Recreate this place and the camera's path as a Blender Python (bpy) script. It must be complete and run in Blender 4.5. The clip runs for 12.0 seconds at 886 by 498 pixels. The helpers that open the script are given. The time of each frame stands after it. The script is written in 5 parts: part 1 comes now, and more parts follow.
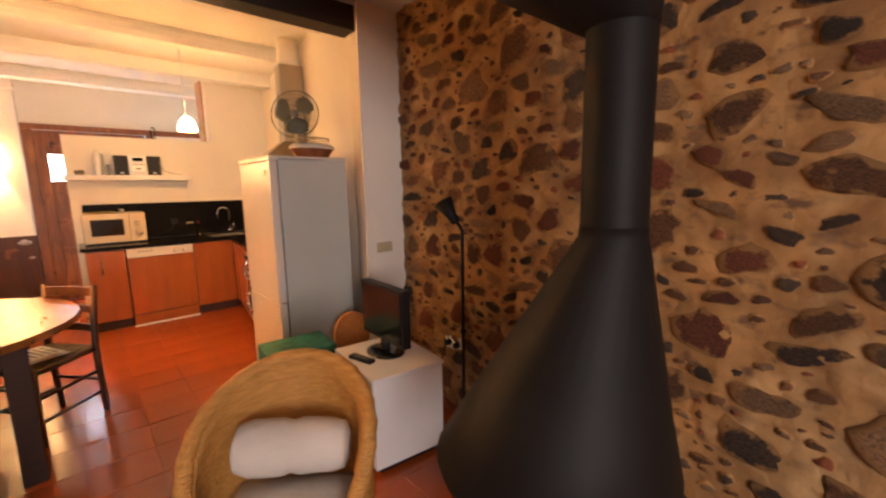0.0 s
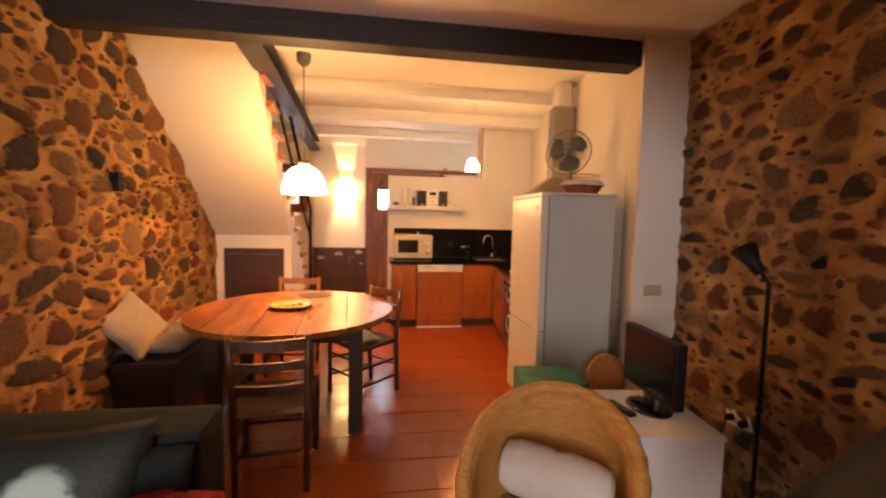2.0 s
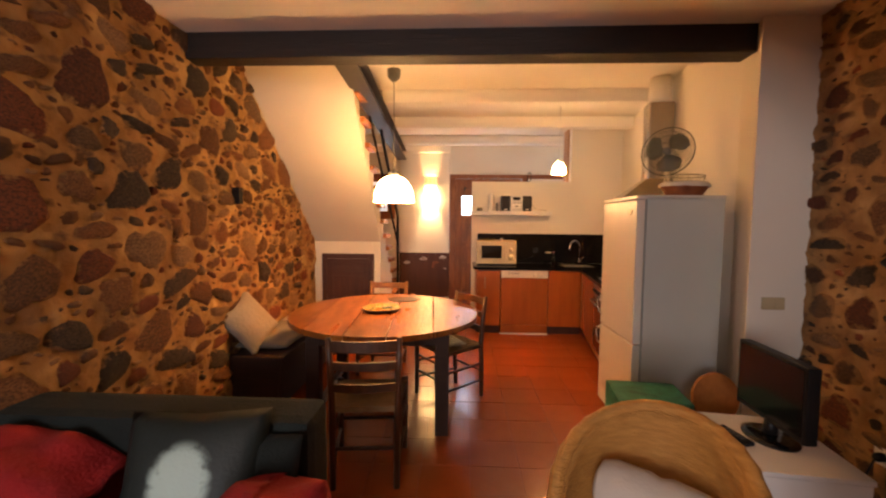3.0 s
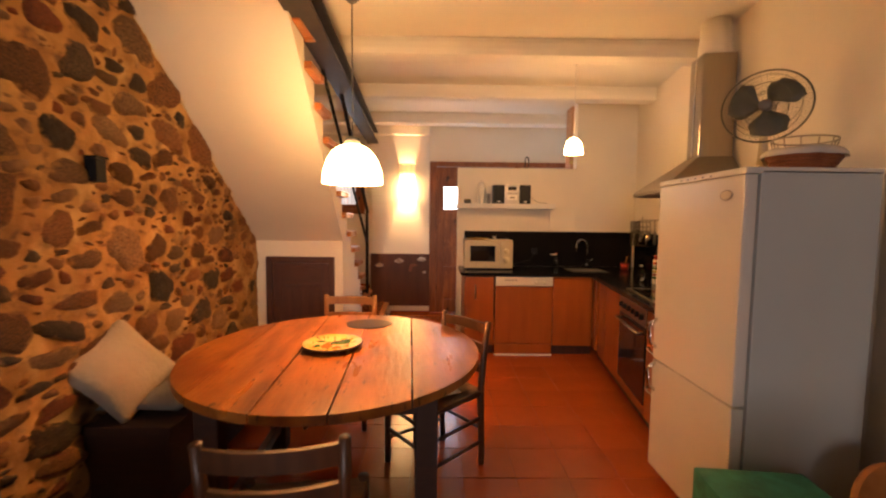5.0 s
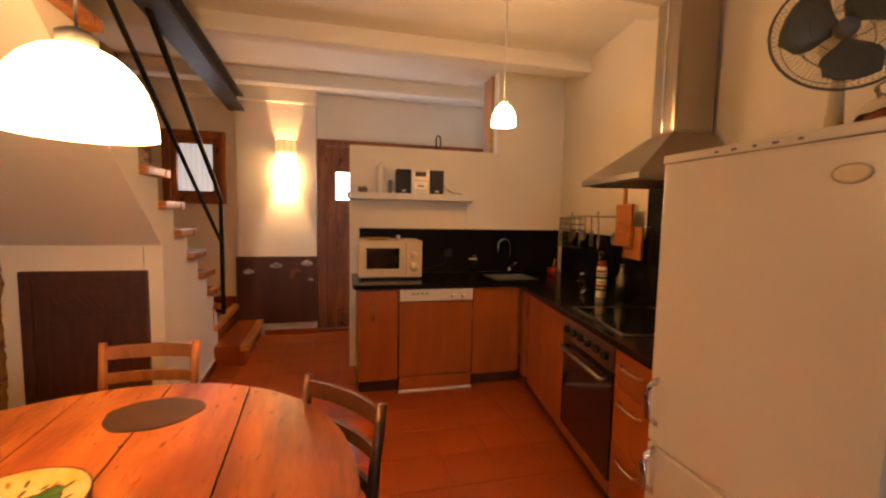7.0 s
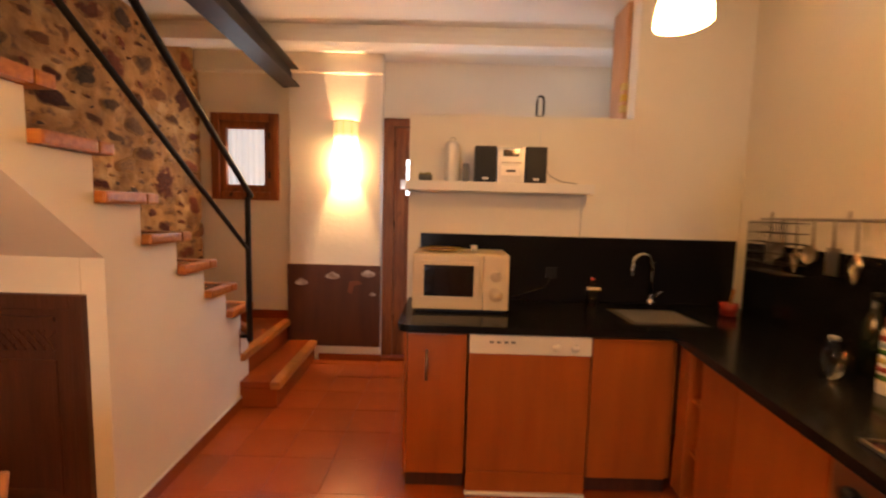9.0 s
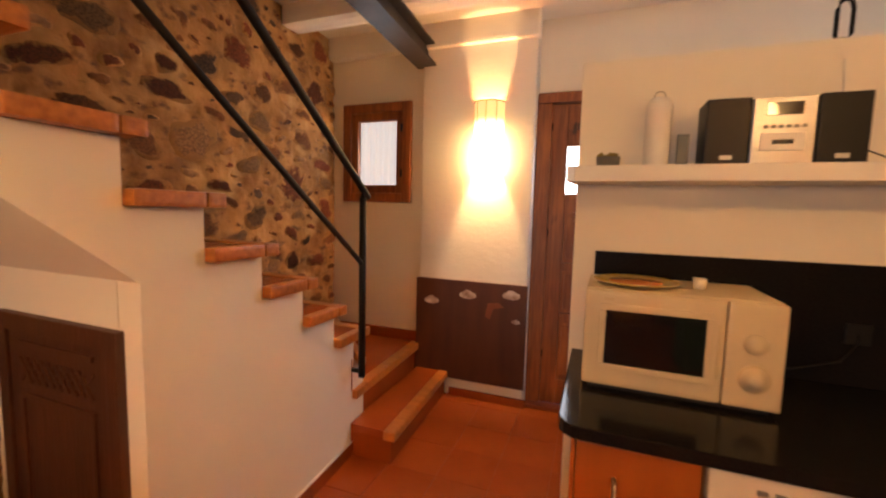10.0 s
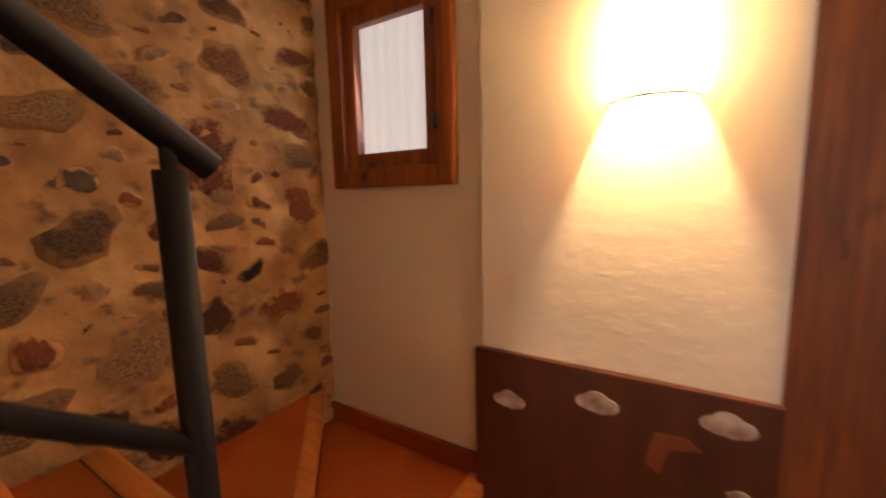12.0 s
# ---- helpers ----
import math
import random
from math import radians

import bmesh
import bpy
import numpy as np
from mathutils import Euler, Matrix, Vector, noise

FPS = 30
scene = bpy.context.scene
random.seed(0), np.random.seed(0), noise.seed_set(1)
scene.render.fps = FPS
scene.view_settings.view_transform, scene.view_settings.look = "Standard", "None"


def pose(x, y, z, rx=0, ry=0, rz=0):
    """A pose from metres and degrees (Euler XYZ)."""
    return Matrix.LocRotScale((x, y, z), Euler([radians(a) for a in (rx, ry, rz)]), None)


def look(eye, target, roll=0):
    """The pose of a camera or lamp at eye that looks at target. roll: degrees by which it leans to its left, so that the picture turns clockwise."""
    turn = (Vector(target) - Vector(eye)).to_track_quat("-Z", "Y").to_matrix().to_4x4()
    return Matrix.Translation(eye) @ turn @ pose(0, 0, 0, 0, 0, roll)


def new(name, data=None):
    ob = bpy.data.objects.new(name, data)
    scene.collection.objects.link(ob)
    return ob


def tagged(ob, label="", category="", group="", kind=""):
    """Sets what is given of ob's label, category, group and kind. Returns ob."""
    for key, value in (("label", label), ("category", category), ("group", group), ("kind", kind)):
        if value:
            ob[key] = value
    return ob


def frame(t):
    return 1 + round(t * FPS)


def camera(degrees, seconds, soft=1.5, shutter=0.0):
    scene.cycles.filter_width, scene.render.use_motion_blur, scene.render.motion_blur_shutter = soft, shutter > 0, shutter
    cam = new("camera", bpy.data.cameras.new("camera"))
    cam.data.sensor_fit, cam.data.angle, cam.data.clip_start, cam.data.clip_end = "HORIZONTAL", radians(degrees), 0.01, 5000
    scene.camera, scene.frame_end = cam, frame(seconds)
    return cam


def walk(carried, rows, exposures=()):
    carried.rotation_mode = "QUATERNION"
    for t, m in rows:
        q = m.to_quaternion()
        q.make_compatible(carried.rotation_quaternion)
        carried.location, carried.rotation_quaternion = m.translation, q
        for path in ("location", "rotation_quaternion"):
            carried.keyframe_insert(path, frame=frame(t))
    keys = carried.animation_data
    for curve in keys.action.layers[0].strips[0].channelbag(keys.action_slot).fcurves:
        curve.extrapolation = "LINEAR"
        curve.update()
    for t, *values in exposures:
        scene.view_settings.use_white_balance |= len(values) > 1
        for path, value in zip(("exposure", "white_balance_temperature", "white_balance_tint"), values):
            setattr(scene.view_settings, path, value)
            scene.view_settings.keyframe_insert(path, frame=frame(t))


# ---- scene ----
cam = camera(94.6, 12.0, soft=2.2, shutter=0.3)
PATH = [
    (0, (1.072, 0.581, 1.409), (2.39, 2.055, 1.108), -1.1),
    (0.5, (0.981, 0.599, 1.424), (2.111, 2.23, 1.168), -0.7),
    (1, (0.94, 0.624, 1.422), (1.837, 2.397, 1.194), -1.2),
    (1.5, (0.908, 0.641, 1.426), (1.515, 2.537, 1.238), 0.2),
    (2, (0.931, 0.614, 1.429), (1.237, 2.585, 1.282), 1.2),
    (2.5, (0.91, 0.618, 1.429), (0.98, 2.612, 1.296), 0.8),
    (3, (0.902, 0.608, 1.441), (0.812, 2.602, 1.311), 0.5),
    (3.2, (0.913, 0.616, 1.435), (0.769, 2.607, 1.311), 0.6),
    (5, (0.822, 1.673, 1.403), (0.845, 3.668, 1.265), 0.6),
    (5.5, (0.831, 2.031, 1.405), (1.103, 4.008, 1.287), 1.1),
    (6, (0.835, 2.3, 1.423), (1.255, 4.249, 1.263), 1.0),
    (6.5, (0.899, 2.526, 1.42), (1.375, 4.463, 1.264), 1.1),
    (8.5, (1.245, 3.507, 1.414), (1.515, 5.478, 1.208), 1.9),
    (9, (1.288, 3.919, 1.417), (1.276, 5.911, 1.241), 1.5),
    (9.5, (1.265, 4.368, 1.427), (0.797, 6.306, 1.268), 1.8),
    (10, (1.134, 4.766, 1.428), (0.432, 6.629, 1.245), 1.5),
    (10.5, (0.949, 5.19, 1.433), (0.285, 7.069, 1.261), -0.1),
    (11, (0.815, 5.634, 1.440), (0.157, 7.511, 1.274), 0.9),
    (11.3, (0.701, 5.887, 1.458), (0.124, 7.794, 1.279), 0.6),
    (11.5, (0.637, 6.049, 1.459), (0.032, 7.938, 1.208), -0.1),
    (12, (0.499, 6.43, 1.453), (-0.576, 8.096, 1.19), -1.3),
]
walk(cam, [(t, look(eye, target, roll)) for t, eye, target, roll in PATH],
     exposures=[(0, 0.5), (1.5, 0.36), (3, -0.04), (5, -0.27), (6.5, -0.64), (8.5, -0.3), (9.5, -0.22), (10.5, -0.28), (12, -0.52)])

# ---- world and large lights ----
world = bpy.data.worlds.new("world")
scene.world = world
world.use_nodes = True
wn = world.node_tree.nodes
sky = wn.new("ShaderNodeTexSky")
sky.sky_type, sky.sun_disc = "NISHITA", False
sky.sun_elevation, sky.sun_rotation = radians(40), radians(150)
world.node_tree.links.new(sky.outputs[0], wn["Background"].inputs[0])
wn["Background"].inputs[1].default_value = 0.12


def area(name, m, sx, sy, power, color):
    la = bpy.data.lights.new(name, "AREA")
    la.shape, la.size, la.size_y, la.energy, la.color = "RECTANGLE", sx, sy, power, color
    ob = new(name, la)
    ob.matrix_world = m
    return ob


def bulb(name, p, power, color, radius=0.03):
    la = bpy.data.lights.new(name, "POINT")
    la.energy, la.color, la.shadow_soft_size = power, color, radius
    ob = new(name, la)
    ob.location = p
    return ob


WARM = (1.0, 0.50, 0.16)
area("window_daylight", look((-0.1, -2.05, 1.5), (0.6, 3, 1.6)), 1.15, 1.3, 80, (1.0, 0.89, 0.90))
area("door_daylight", look((1.072, 7.812, 1.74), (1.072, 5, 1.2)), 0.34, 0.32, 3, (0.80, 0.84, 1.0))
area("side_door_daylight", look((1.64, 7.812, 1.74), (1.64, 5, 1.2)), 0.34, 0.32, 3, (0.80, 0.84, 1.0))
# Added fill from an unseen lobby opening, brightens the wall over the door
area("lobby_fill_light", look((3.28, 7.25, 1.60), (0.5, 7.45, 2.1)), 0.66, 0.76, 18, (0.82, 0.84, 1.0))
area("stair_window_daylight", look((-0.573, 7.745, 1.88), (-0.573, 5, 1.5)), 0.34, 0.50, 2.5, (0.84, 0.88, 1.0))
bulb("dining_bulb", (0.34, 3.985, 1.69), 5, WARM, 0.05)
bulb("kitchen_bulb", (1.952, 5.152, 2.01), 7, WARM, 0.03)
bulb("sconce_bulb", (0.36, 7.615, 1.875), 112, (1.0, 0.56, 0.235), 0.02)

# ---- materials ----
def material(name, color, rough=0.6, metal=0.0, second=None, scale=6.0, amount=0.5, bump=0.0, bump_scale=60.0, stretch=(1, 1, 1), vary=0.0, coat=0.0, detail=4.0, rough2=None, kind="noise"):
    m = bpy.data.materials.new(name)
    m.use_nodes = True
    n, l = m.node_tree.nodes, m.node_tree.links
    b = n["Principled BSDF"]
    b.inputs["Roughness"].default_value = rough
    b.inputs["Metallic"].default_value = metal
    b.inputs["Coat Weight"].default_value = coat
    b.inputs["Coat Roughness"].default_value = 0.15
    co = n.new("ShaderNodeTexCoord")
    mp = n.new("ShaderNodeMapping")
    mp.inputs["Scale"].default_value = stretch
    l.new(co.outputs["Object"], mp.inputs[0])
    t = n.new("ShaderNodeTexNoise")
    t.inputs["Scale"].default_value, t.inputs["Detail"].default_value = scale, detail
    l.new(mp.outputs[0], t.inputs["Vector"])
    second = second or tuple(c * 0.8 for c in color)
    ramp = n.new("ShaderNodeValToRGB")
    ramp.color_ramp.elements[0].position, ramp.color_ramp.elements[1].position = 0.5 - 0.25 / max(amount, 0.05) * 0.5, 0.5 + 0.25 / max(amount, 0.05) * 0.5
    ramp.color_ramp.elements[0].color, ramp.color_ramp.elements[1].color = (*color, 1), (*second, 1)
    l.new(t.outputs[0], ramp.inputs[0])
    out = ramp.outputs[0]
    if vary:
        oi = n.new("ShaderNodeObjectInfo")
        hsv = n.new("ShaderNodeHueSaturation")
        mr = n.new("ShaderNodeMapRange")
        mr.inputs[3].default_value, mr.inputs[4].default_value = 1 - vary, 1 + vary
        l.new(oi.outputs["Random"], mr.inputs[0])
        l.new(mr.outputs[0], hsv.inputs["Value"])
        l.new(out, hsv.inputs["Color"])
        out = hsv.outputs[0]
    l.new(out, b.inputs["Base Color"])
    if rough2 is not None:
        rr = n.new("ShaderNodeMapRange")
        rr.inputs[3].default_value, rr.inputs[4].default_value = rough, rough2
        l.new(t.outputs[0], rr.inputs[0])
        l.new(rr.outputs[0], b.inputs["Roughness"])
    if bump:
        t2 = n.new("ShaderNodeTexNoise")
        t2.inputs["Scale"].default_value, t2.inputs["Detail"].default_value = bump_scale, 5
        l.new(mp.outputs[0], t2.inputs["Vector"])
        bp = n.new("ShaderNodeBump")
        bp.inputs["Strength"].default_value, bp.inputs["Distance"].default_value = bump, 0.01
        l.new(t2.outputs[0], bp.inputs["Height"])
        l.new(bp.outputs[0], b.inputs["Normal"])
    return m


def glow(name, color, strength):
    m = bpy.data.materials.new(name)
    m.use_nodes = True
    b = m.node_tree.nodes["Principled BSDF"]
    b.inputs["Base Color"].default_value = (*color, 1)
    b.inputs["Emission Color"].default_value = (*color, 1)
    b.inputs["Emission Strength"].default_value = strength
    return m


def glass(name, color=(1, 1, 1), rough=0.0):
    m = bpy.data.materials.new(name)
    m.use_nodes = True
    b = m.node_tree.nodes["Principled BSDF"]
    b.inputs["Base Color"].default_value = (*color, 1)
    b.inputs["Roughness"].default_value = rough
    b.inputs["Transmission Weight"].default_value = 1.0
    return m


PLASTER = material("plaster", (0.85, 0.80, 0.70), 0.85, second=(0.79, 0.73, 0.62), scale=1.3, bump=0.25, bump_scale=14)
ROUGH_PLASTER = material("rough_plaster", (0.85, 0.83, 0.78), 0.85, second=(0.80, 0.77, 0.71), scale=2, bump=0.24, bump_scale=19, stretch=(1, 1, 1.5))
CEILING = material("ceiling_paint", (0.86, 0.83, 0.76), 0.9, second=(0.80, 0.76, 0.69), scale=1.6, bump=0.2, bump_scale=18)
MORTAR = material("mortar", (0.42, 0.235, 0.084), 0.95, second=(0.22, 0.113, 0.040), scale=5, bump=1.0, bump_scale=24, detail=8, amount=0.8)


def stone_material(name, a, b):
    """Mottled field stone whose rim and hollows are smeared with mortar."""
    m = material(name, a, 0.9, second=b, scale=11, bump=1.0, bump_scale=42, vary=0.45, amount=0.9, detail=8)
    n, l = m.node_tree.nodes, m.node_tree.links
    geo = n.new("ShaderNodeNewGeometry")
    rim = n.new("ShaderNodeAttribute")
    rim.attribute_name = "rim"
    t = n.new("ShaderNodeTexNoise")
    t.inputs["Scale"].default_value, t.inputs["Detail"].default_value, t.inputs["Roughness"].default_value = 19, 7, 0.65
    l.new(geo.outputs["Position"], t.inputs["Vector"])
    ma = n.new("ShaderNodeMath")
    ma.operation = "MULTIPLY_ADD"
    ma.inputs[1].default_value = 1.7
    l.new(t.outputs[0], ma.inputs[0])
    l.new(rim.outputs["Fac"], ma.inputs[2])
    r = n.new("ShaderNodeMapRange")
    r.inputs[1].default_value, r.inputs[2].default_value, r.inputs[4].default_value = 1.70, 1.90, 0.95
    l.new(ma.outputs[0], r.inputs[0])
    mx = n.new("ShaderNodeMix")
    mx.data_type = "RGBA"
    bs = n["Principled BSDF"]
    old = bs.inputs["Base Color"].links[0].from_socket
    l.new(old, mx.inputs["A"])
    mx.inputs["B"].default_value = (0.40, 0.215, 0.074, 1)
    l.new(r.outputs[0], mx.inputs["Factor"])
    l.new(mx.outputs["Result"], bs.inputs["Base Color"])
    return m


STONES = [
    stone_material("stone_ochre", (0.24, 0.105, 0.036), (0.09, 0.040, 0.016)),
    stone_material("stone_grey", (0.095, 0.058, 0.032), (0.026, 0.018, 0.012)),
    stone_material("stone_red", (0.22, 0.060, 0.022), (0.08, 0.026, 0.013)),
    stone_material("stone_sand", (0.32, 0.185, 0.085), (0.13, 0.072, 0.035)),
]
TILE = material("terracotta_tile", (0.33, 0.073, 0.014), 0.13, second=(0.26, 0.053, 0.010), scale=3.5, bump=0.08, bump_scale=30, vary=0.05, rough2=0.30, detail=7)
GROUT = material("grout", (0.29, 0.062, 0.013), 0.9, scale=20, bump=0.4)
DARK_BEAM = material("dark_stained_timber", (0.011, 0.007, 0.005), 0.6, second=(0.020, 0.012, 0.008), scale=5, stretch=(0.4, 6, 6), bump=0.4, bump_scale=20)
STEEL_DARK = material("dark_painted_steel", (0.035, 0.030, 0.028), 0.45, second=(0.055, 0.045, 0.04), scale=9, bump=0.1)
BLACK_IRON = material("black_iron", (0.007, 0.006, 0.006), 0.6, second=(0.012, 0.011, 0.010), scale=4, bump=0.08, bump_scale=40, metal=0.2)
for m_ in (BLACK_IRON, STEEL_DARK):
    m_.node_tree.nodes["Principled BSDF"].inputs["Specular IOR Level"].default_value = 0.25
DOOR_WOOD = material("stained_door_wood", (0.29, 0.090, 0.022), 0.45, second=(0.13, 0.036, 0.012), scale=5, stretch=(9, 9, 0.7), bump=0.25, bump_scale=12)
CUP_WOOD = material("dark_cupboard_wood", (0.08, 0.026, 0.011), 0.5, second=(0.045, 0.015, 0.007), scale=5, stretch=(9, 9, 0.7), bump=0.25, bump_scale=12)
PANEL_WOOD = material("varnished_board", (0.095, 0.028, 0.011), 0.5, second=(0.06, 0.017, 0.008), scale=3, stretch=(4, 4, 0.6), bump=0.1, bump_scale=12)
TREAD_WOOD = material("oiled_tread_wood", (0.50, 0.185, 0.034), 0.34, second=(0.27, 0.085, 0.017), scale=5, stretch=(1, 8, 8), bump=0.15, bump_scale=15)
KITCHEN_WOOD = material("cherry_veneer", (0.37, 0.103, 0.017), 0.30, second=(0.27, 0.070, 0.012), scale=3, stretch=(3.5, 3.5, 0.5), bump=0.06, bump_scale=15, vary=0.06)
TABLE_WOOD = material("old_table_wood", (0.37, 0.140, 0.025), 0.20, second=(0.12, 0.034, 0.008), scale=2.4, stretch=(4, 0.7, 4), bump=0.35, bump_scale=9, detail=9, vary=0.16, rough2=0.42, amount=0.7)
CHAIR_WOOD = material("dark_chair_wood", (0.095, 0.038, 0.015), 0.38, second=(0.05, 0.02, 0.009), scale=6, stretch=(5, 5, 0.8), bump=0.15)
LIGHT_CHAIR = material("honey_chair_wood", (0.30, 0.13, 0.045), 0.42, second=(0.19, 0.08, 0.03), scale=6, stretch=(5, 5, 0.8), bump=0.15)
RUSH = material("woven_rush", (0.34, 0.22, 0.10), 0.85, second=(0.20, 0.125, 0.06), scale=10, stretch=(1, 14, 1), bump=0.9, bump_scale=40)
GRANITE = material("black_granite", (0.005, 0.005, 0.006), 0.16, second=(0.012, 0.011, 0.011), scale=120)
GRANITE.node_tree.nodes["Principled BSDF"].inputs["Specular IOR Level"].default_value = 0.14
WHITE_ENAMEL = material("white_enamel", (0.68, 0.64, 0.55), 0.22, second=(0.64, 0.59, 0.50), scale=2)
GREY_ENAMEL = material("grey_enamel", (0.52, 0.53, 0.49), 0.4, second=(0.47, 0.48, 0.44), scale=2, bump=0.05, bump_scale=200)
CREAM = material("cream_plastic", (0.58, 0.49, 0.33), 0.34, second=(0.53, 0.44, 0.29), scale=3)
WHITE_PAINT = material("white_paint", (0.78, 0.76, 0.72), 0.5, second=(0.72, 0.70, 0.66), scale=4, bump=0.05)
GLOSS_WHITE = material("gloss_white_lacquer", (0.80, 0.80, 0.80), 0.07, coat=1.0)
STEEL = material("brushed_steel", (0.36, 0.32, 0.27), 0.33, metal=1.0, second=(0.40, 0.36, 0.31), scale=6, stretch=(9, 9, 0.7), amount=0.3)
CHROME = material("chrome", (0.75, 0.75, 0.75), 0.1, metal=1.0)
BLACK_PLASTIC = material("black_plastic", (0.010, 0.010, 0.011), 0.42)
BLACK_PLASTIC.node_tree.nodes["Principled BSDF"].inputs["Specular IOR Level"].default_value = 0.25
BLUE_LABEL = material("blue_label", (0.10, 0.20, 0.30), 0.35, second=(0.35, 0.42, 0.46), scale=12)
BLACK_GLASS = material("black_glass", (0.006, 0.006, 0.007), 0.06, coat=0.4)
GREY_PLASTIC = material("grey_plastic", (0.16, 0.16, 0.155), 0.5)
FAN_GREY = material("olive_grey_plastic", (0.115, 0.118, 0.088), 0.45)
SILVER = material("silver_plastic", (0.62, 0.62, 0.61), 0.35, metal=0.4)
WICKER = material("honey_wicker", (0.66, 0.33, 0.08), 0.55, second=(0.46, 0.205, 0.042), scale=18, stretch=(1, 1, 5), bump=1.0, bump_scale=45)
LINEN = material("white_linen", (0.64, 0.58, 0.50), 0.95, second=(0.54, 0.49, 0.42), scale=4, bump=0.5, bump_scale=30)
OAT_LINEN = material("oatmeal_linen", (0.36, 0.31, 0.245), 0.95, second=(0.27, 0.23, 0.18), scale=5, bump=0.6, bump_scale=45)
PALE_PINE = material("pale_pine_post", (0.56, 0.33, 0.19), 0.5, second=(0.46, 0.24, 0.12), scale=4, stretch=(6, 6, 0.8), bump=0.1)
PINE = material("pine_board", (0.50, 0.20, 0.05), 0.5, second=(0.38, 0.14, 0.034), scale=4, stretch=(6, 6, 0.8), bump=0.1)
GREEN_BOX = material("green_cloth", (0.04, 0.27, 0.20), 0.7, second=(0.012, 0.10, 0.08), scale=14, bump=0.3)
SOFA_GREEN = material("dark_green_upholstery", (0.008, 0.014, 0.012), 0.95, second=(0.005, 0.008, 0.007), scale=6, bump=0.6, bump_scale=120)
RED_THROW = material("red_throw", (0.36, 0.010, 0.010), 0.95, second=(0.20, 0.006, 0.007), scale=8, bump=0.6, bump_scale=90)
GREY_CUSHION = material("grey_cushion", (0.20, 0.19, 0.165), 0.95, second=(0.13, 0.125, 0.11), scale=5, bump=0.5, bump_scale=60)
BENCH_WOOD = material("dark_bench_wood", (0.05, 0.020, 0.009), 0.75, second=(0.03, 0.013, 0.008), scale=5, stretch=(1, 8, 8), bump=0.2)
YELLOW = material("yellow_glaze", (0.60, 0.40, 0.07), 0.2, second=(0.60, 0.50, 0.24), scale=14, amount=0.9)
GREEN = material("green_glaze", (0.02, 0.10, 0.025), 0.2, second=(0.07, 0.16, 0.03), scale=10)
CLOUD_PAINT = material("worn_cloud_paint", (0.62, 0.58, 0.55), 0.7, second=(0.26, 0.17, 0.13), scale=16, detail=6, amount=0.8)
BIRD_PAINT = material("faded_orange_paint", (0.22, 0.065, 0.025), 0.5)
SWITCH_CREAM = material("aged_cream_plastic", (0.56, 0.46, 0.28), 0.4)
ORANGE = material("orange_glaze", (0.46, 0.16, 0.03), 0.25)
RED = material("red_plastic", (0.36, 0.03, 0.016), 0.35)
SLATE = material("dark_slate", (0.018, 0.014, 0.010), 0.35, second=(0.055, 0.032, 0.016), scale=13, detail=6, amount=0.8, rough2=0.55)
BASKET = material("red_wicker", (0.34, 0.11, 0.035), 0.7, second=(0.2, 0.06, 0.02), scale=20, bump=0.8, bump_scale=60)
SCREEN = material("screen", (0.008, 0.008, 0.009), 0.12)
LAMP_GLASS = glow("lit_opal_glass", (1.0, 0.525, 0.180), 60.0)
LAMP_GLASS_SMALL = glow("lit_opal_glass_small", (1.0, 0.525, 0.180), 95.0)
SHADE = glow("lit_parchment", (1.0, 0.55, 0.20), 9.0)
n_, l_ = SHADE.node_tree.nodes, SHADE.node_tree.links
co_ = n_.new("ShaderNodeTexCoord")
se_ = n_.new("ShaderNodeSeparateXYZ")
mr_ = n_.new("ShaderNodeMapRange")
mr_.interpolation_type = "SMOOTHSTEP"
mr_.inputs[1].default_value, mr_.inputs[2].default_value, mr_.inputs[3].default_value, mr_.inputs[4].default_value = 0.18, 0.42, 60.0, 1.6
l_.new(co_.outputs["Object"], se_.inputs[0])
l_.new(se_.outputs["Z"], mr_.inputs[0])
l_.new(mr_.outputs[0], n_["Principled BSDF"].inputs["Emission Strength"])
DAY = glow("daylight_pane", (0.95, 0.95, 1.0), 9.0)
CURTAIN = glow("lit_net_curtain", (0.86, 0.86, 0.86), 0.75)

def marks(mat, color, scale, stretch, lo, hi):
    """Adds dark grain marks, knots and nail holes to a wood."""
    n, l = mat.node_tree.nodes, mat.node_tree.links
    co = n.new("ShaderNodeTexCoord")
    mp = n.new("ShaderNodeMapping")
    mp.inputs["Scale"].default_value = stretch
    t = n.new("ShaderNodeTexNoise")
    t.inputs["Scale"].default_value, t.inputs["Detail"].default_value = scale, 3
    r = n.new("ShaderNodeMapRange")
    r.inputs[1].default_value, r.inputs[2].default_value = lo, hi
    mx = n.new("ShaderNodeMix")
    mx.data_type = "RGBA"
    bs = n["Principled BSDF"]
    old = bs.inputs["Base Color"].links[0].from_socket
    l.new(co.outputs["Object"], mp.inputs[0])
    l.new(mp.outputs[0], t.inputs["Vector"])
    l.new(t.outputs[0], r.inputs[0])
    l.new(r.outputs[0], mx.inputs["Factor"])
    l.new(old, mx.inputs["A"])
    mx.inputs["B"].default_value = (*color, 1)
    l.new(mx.outputs["Result"], bs.inputs["Base Color"])


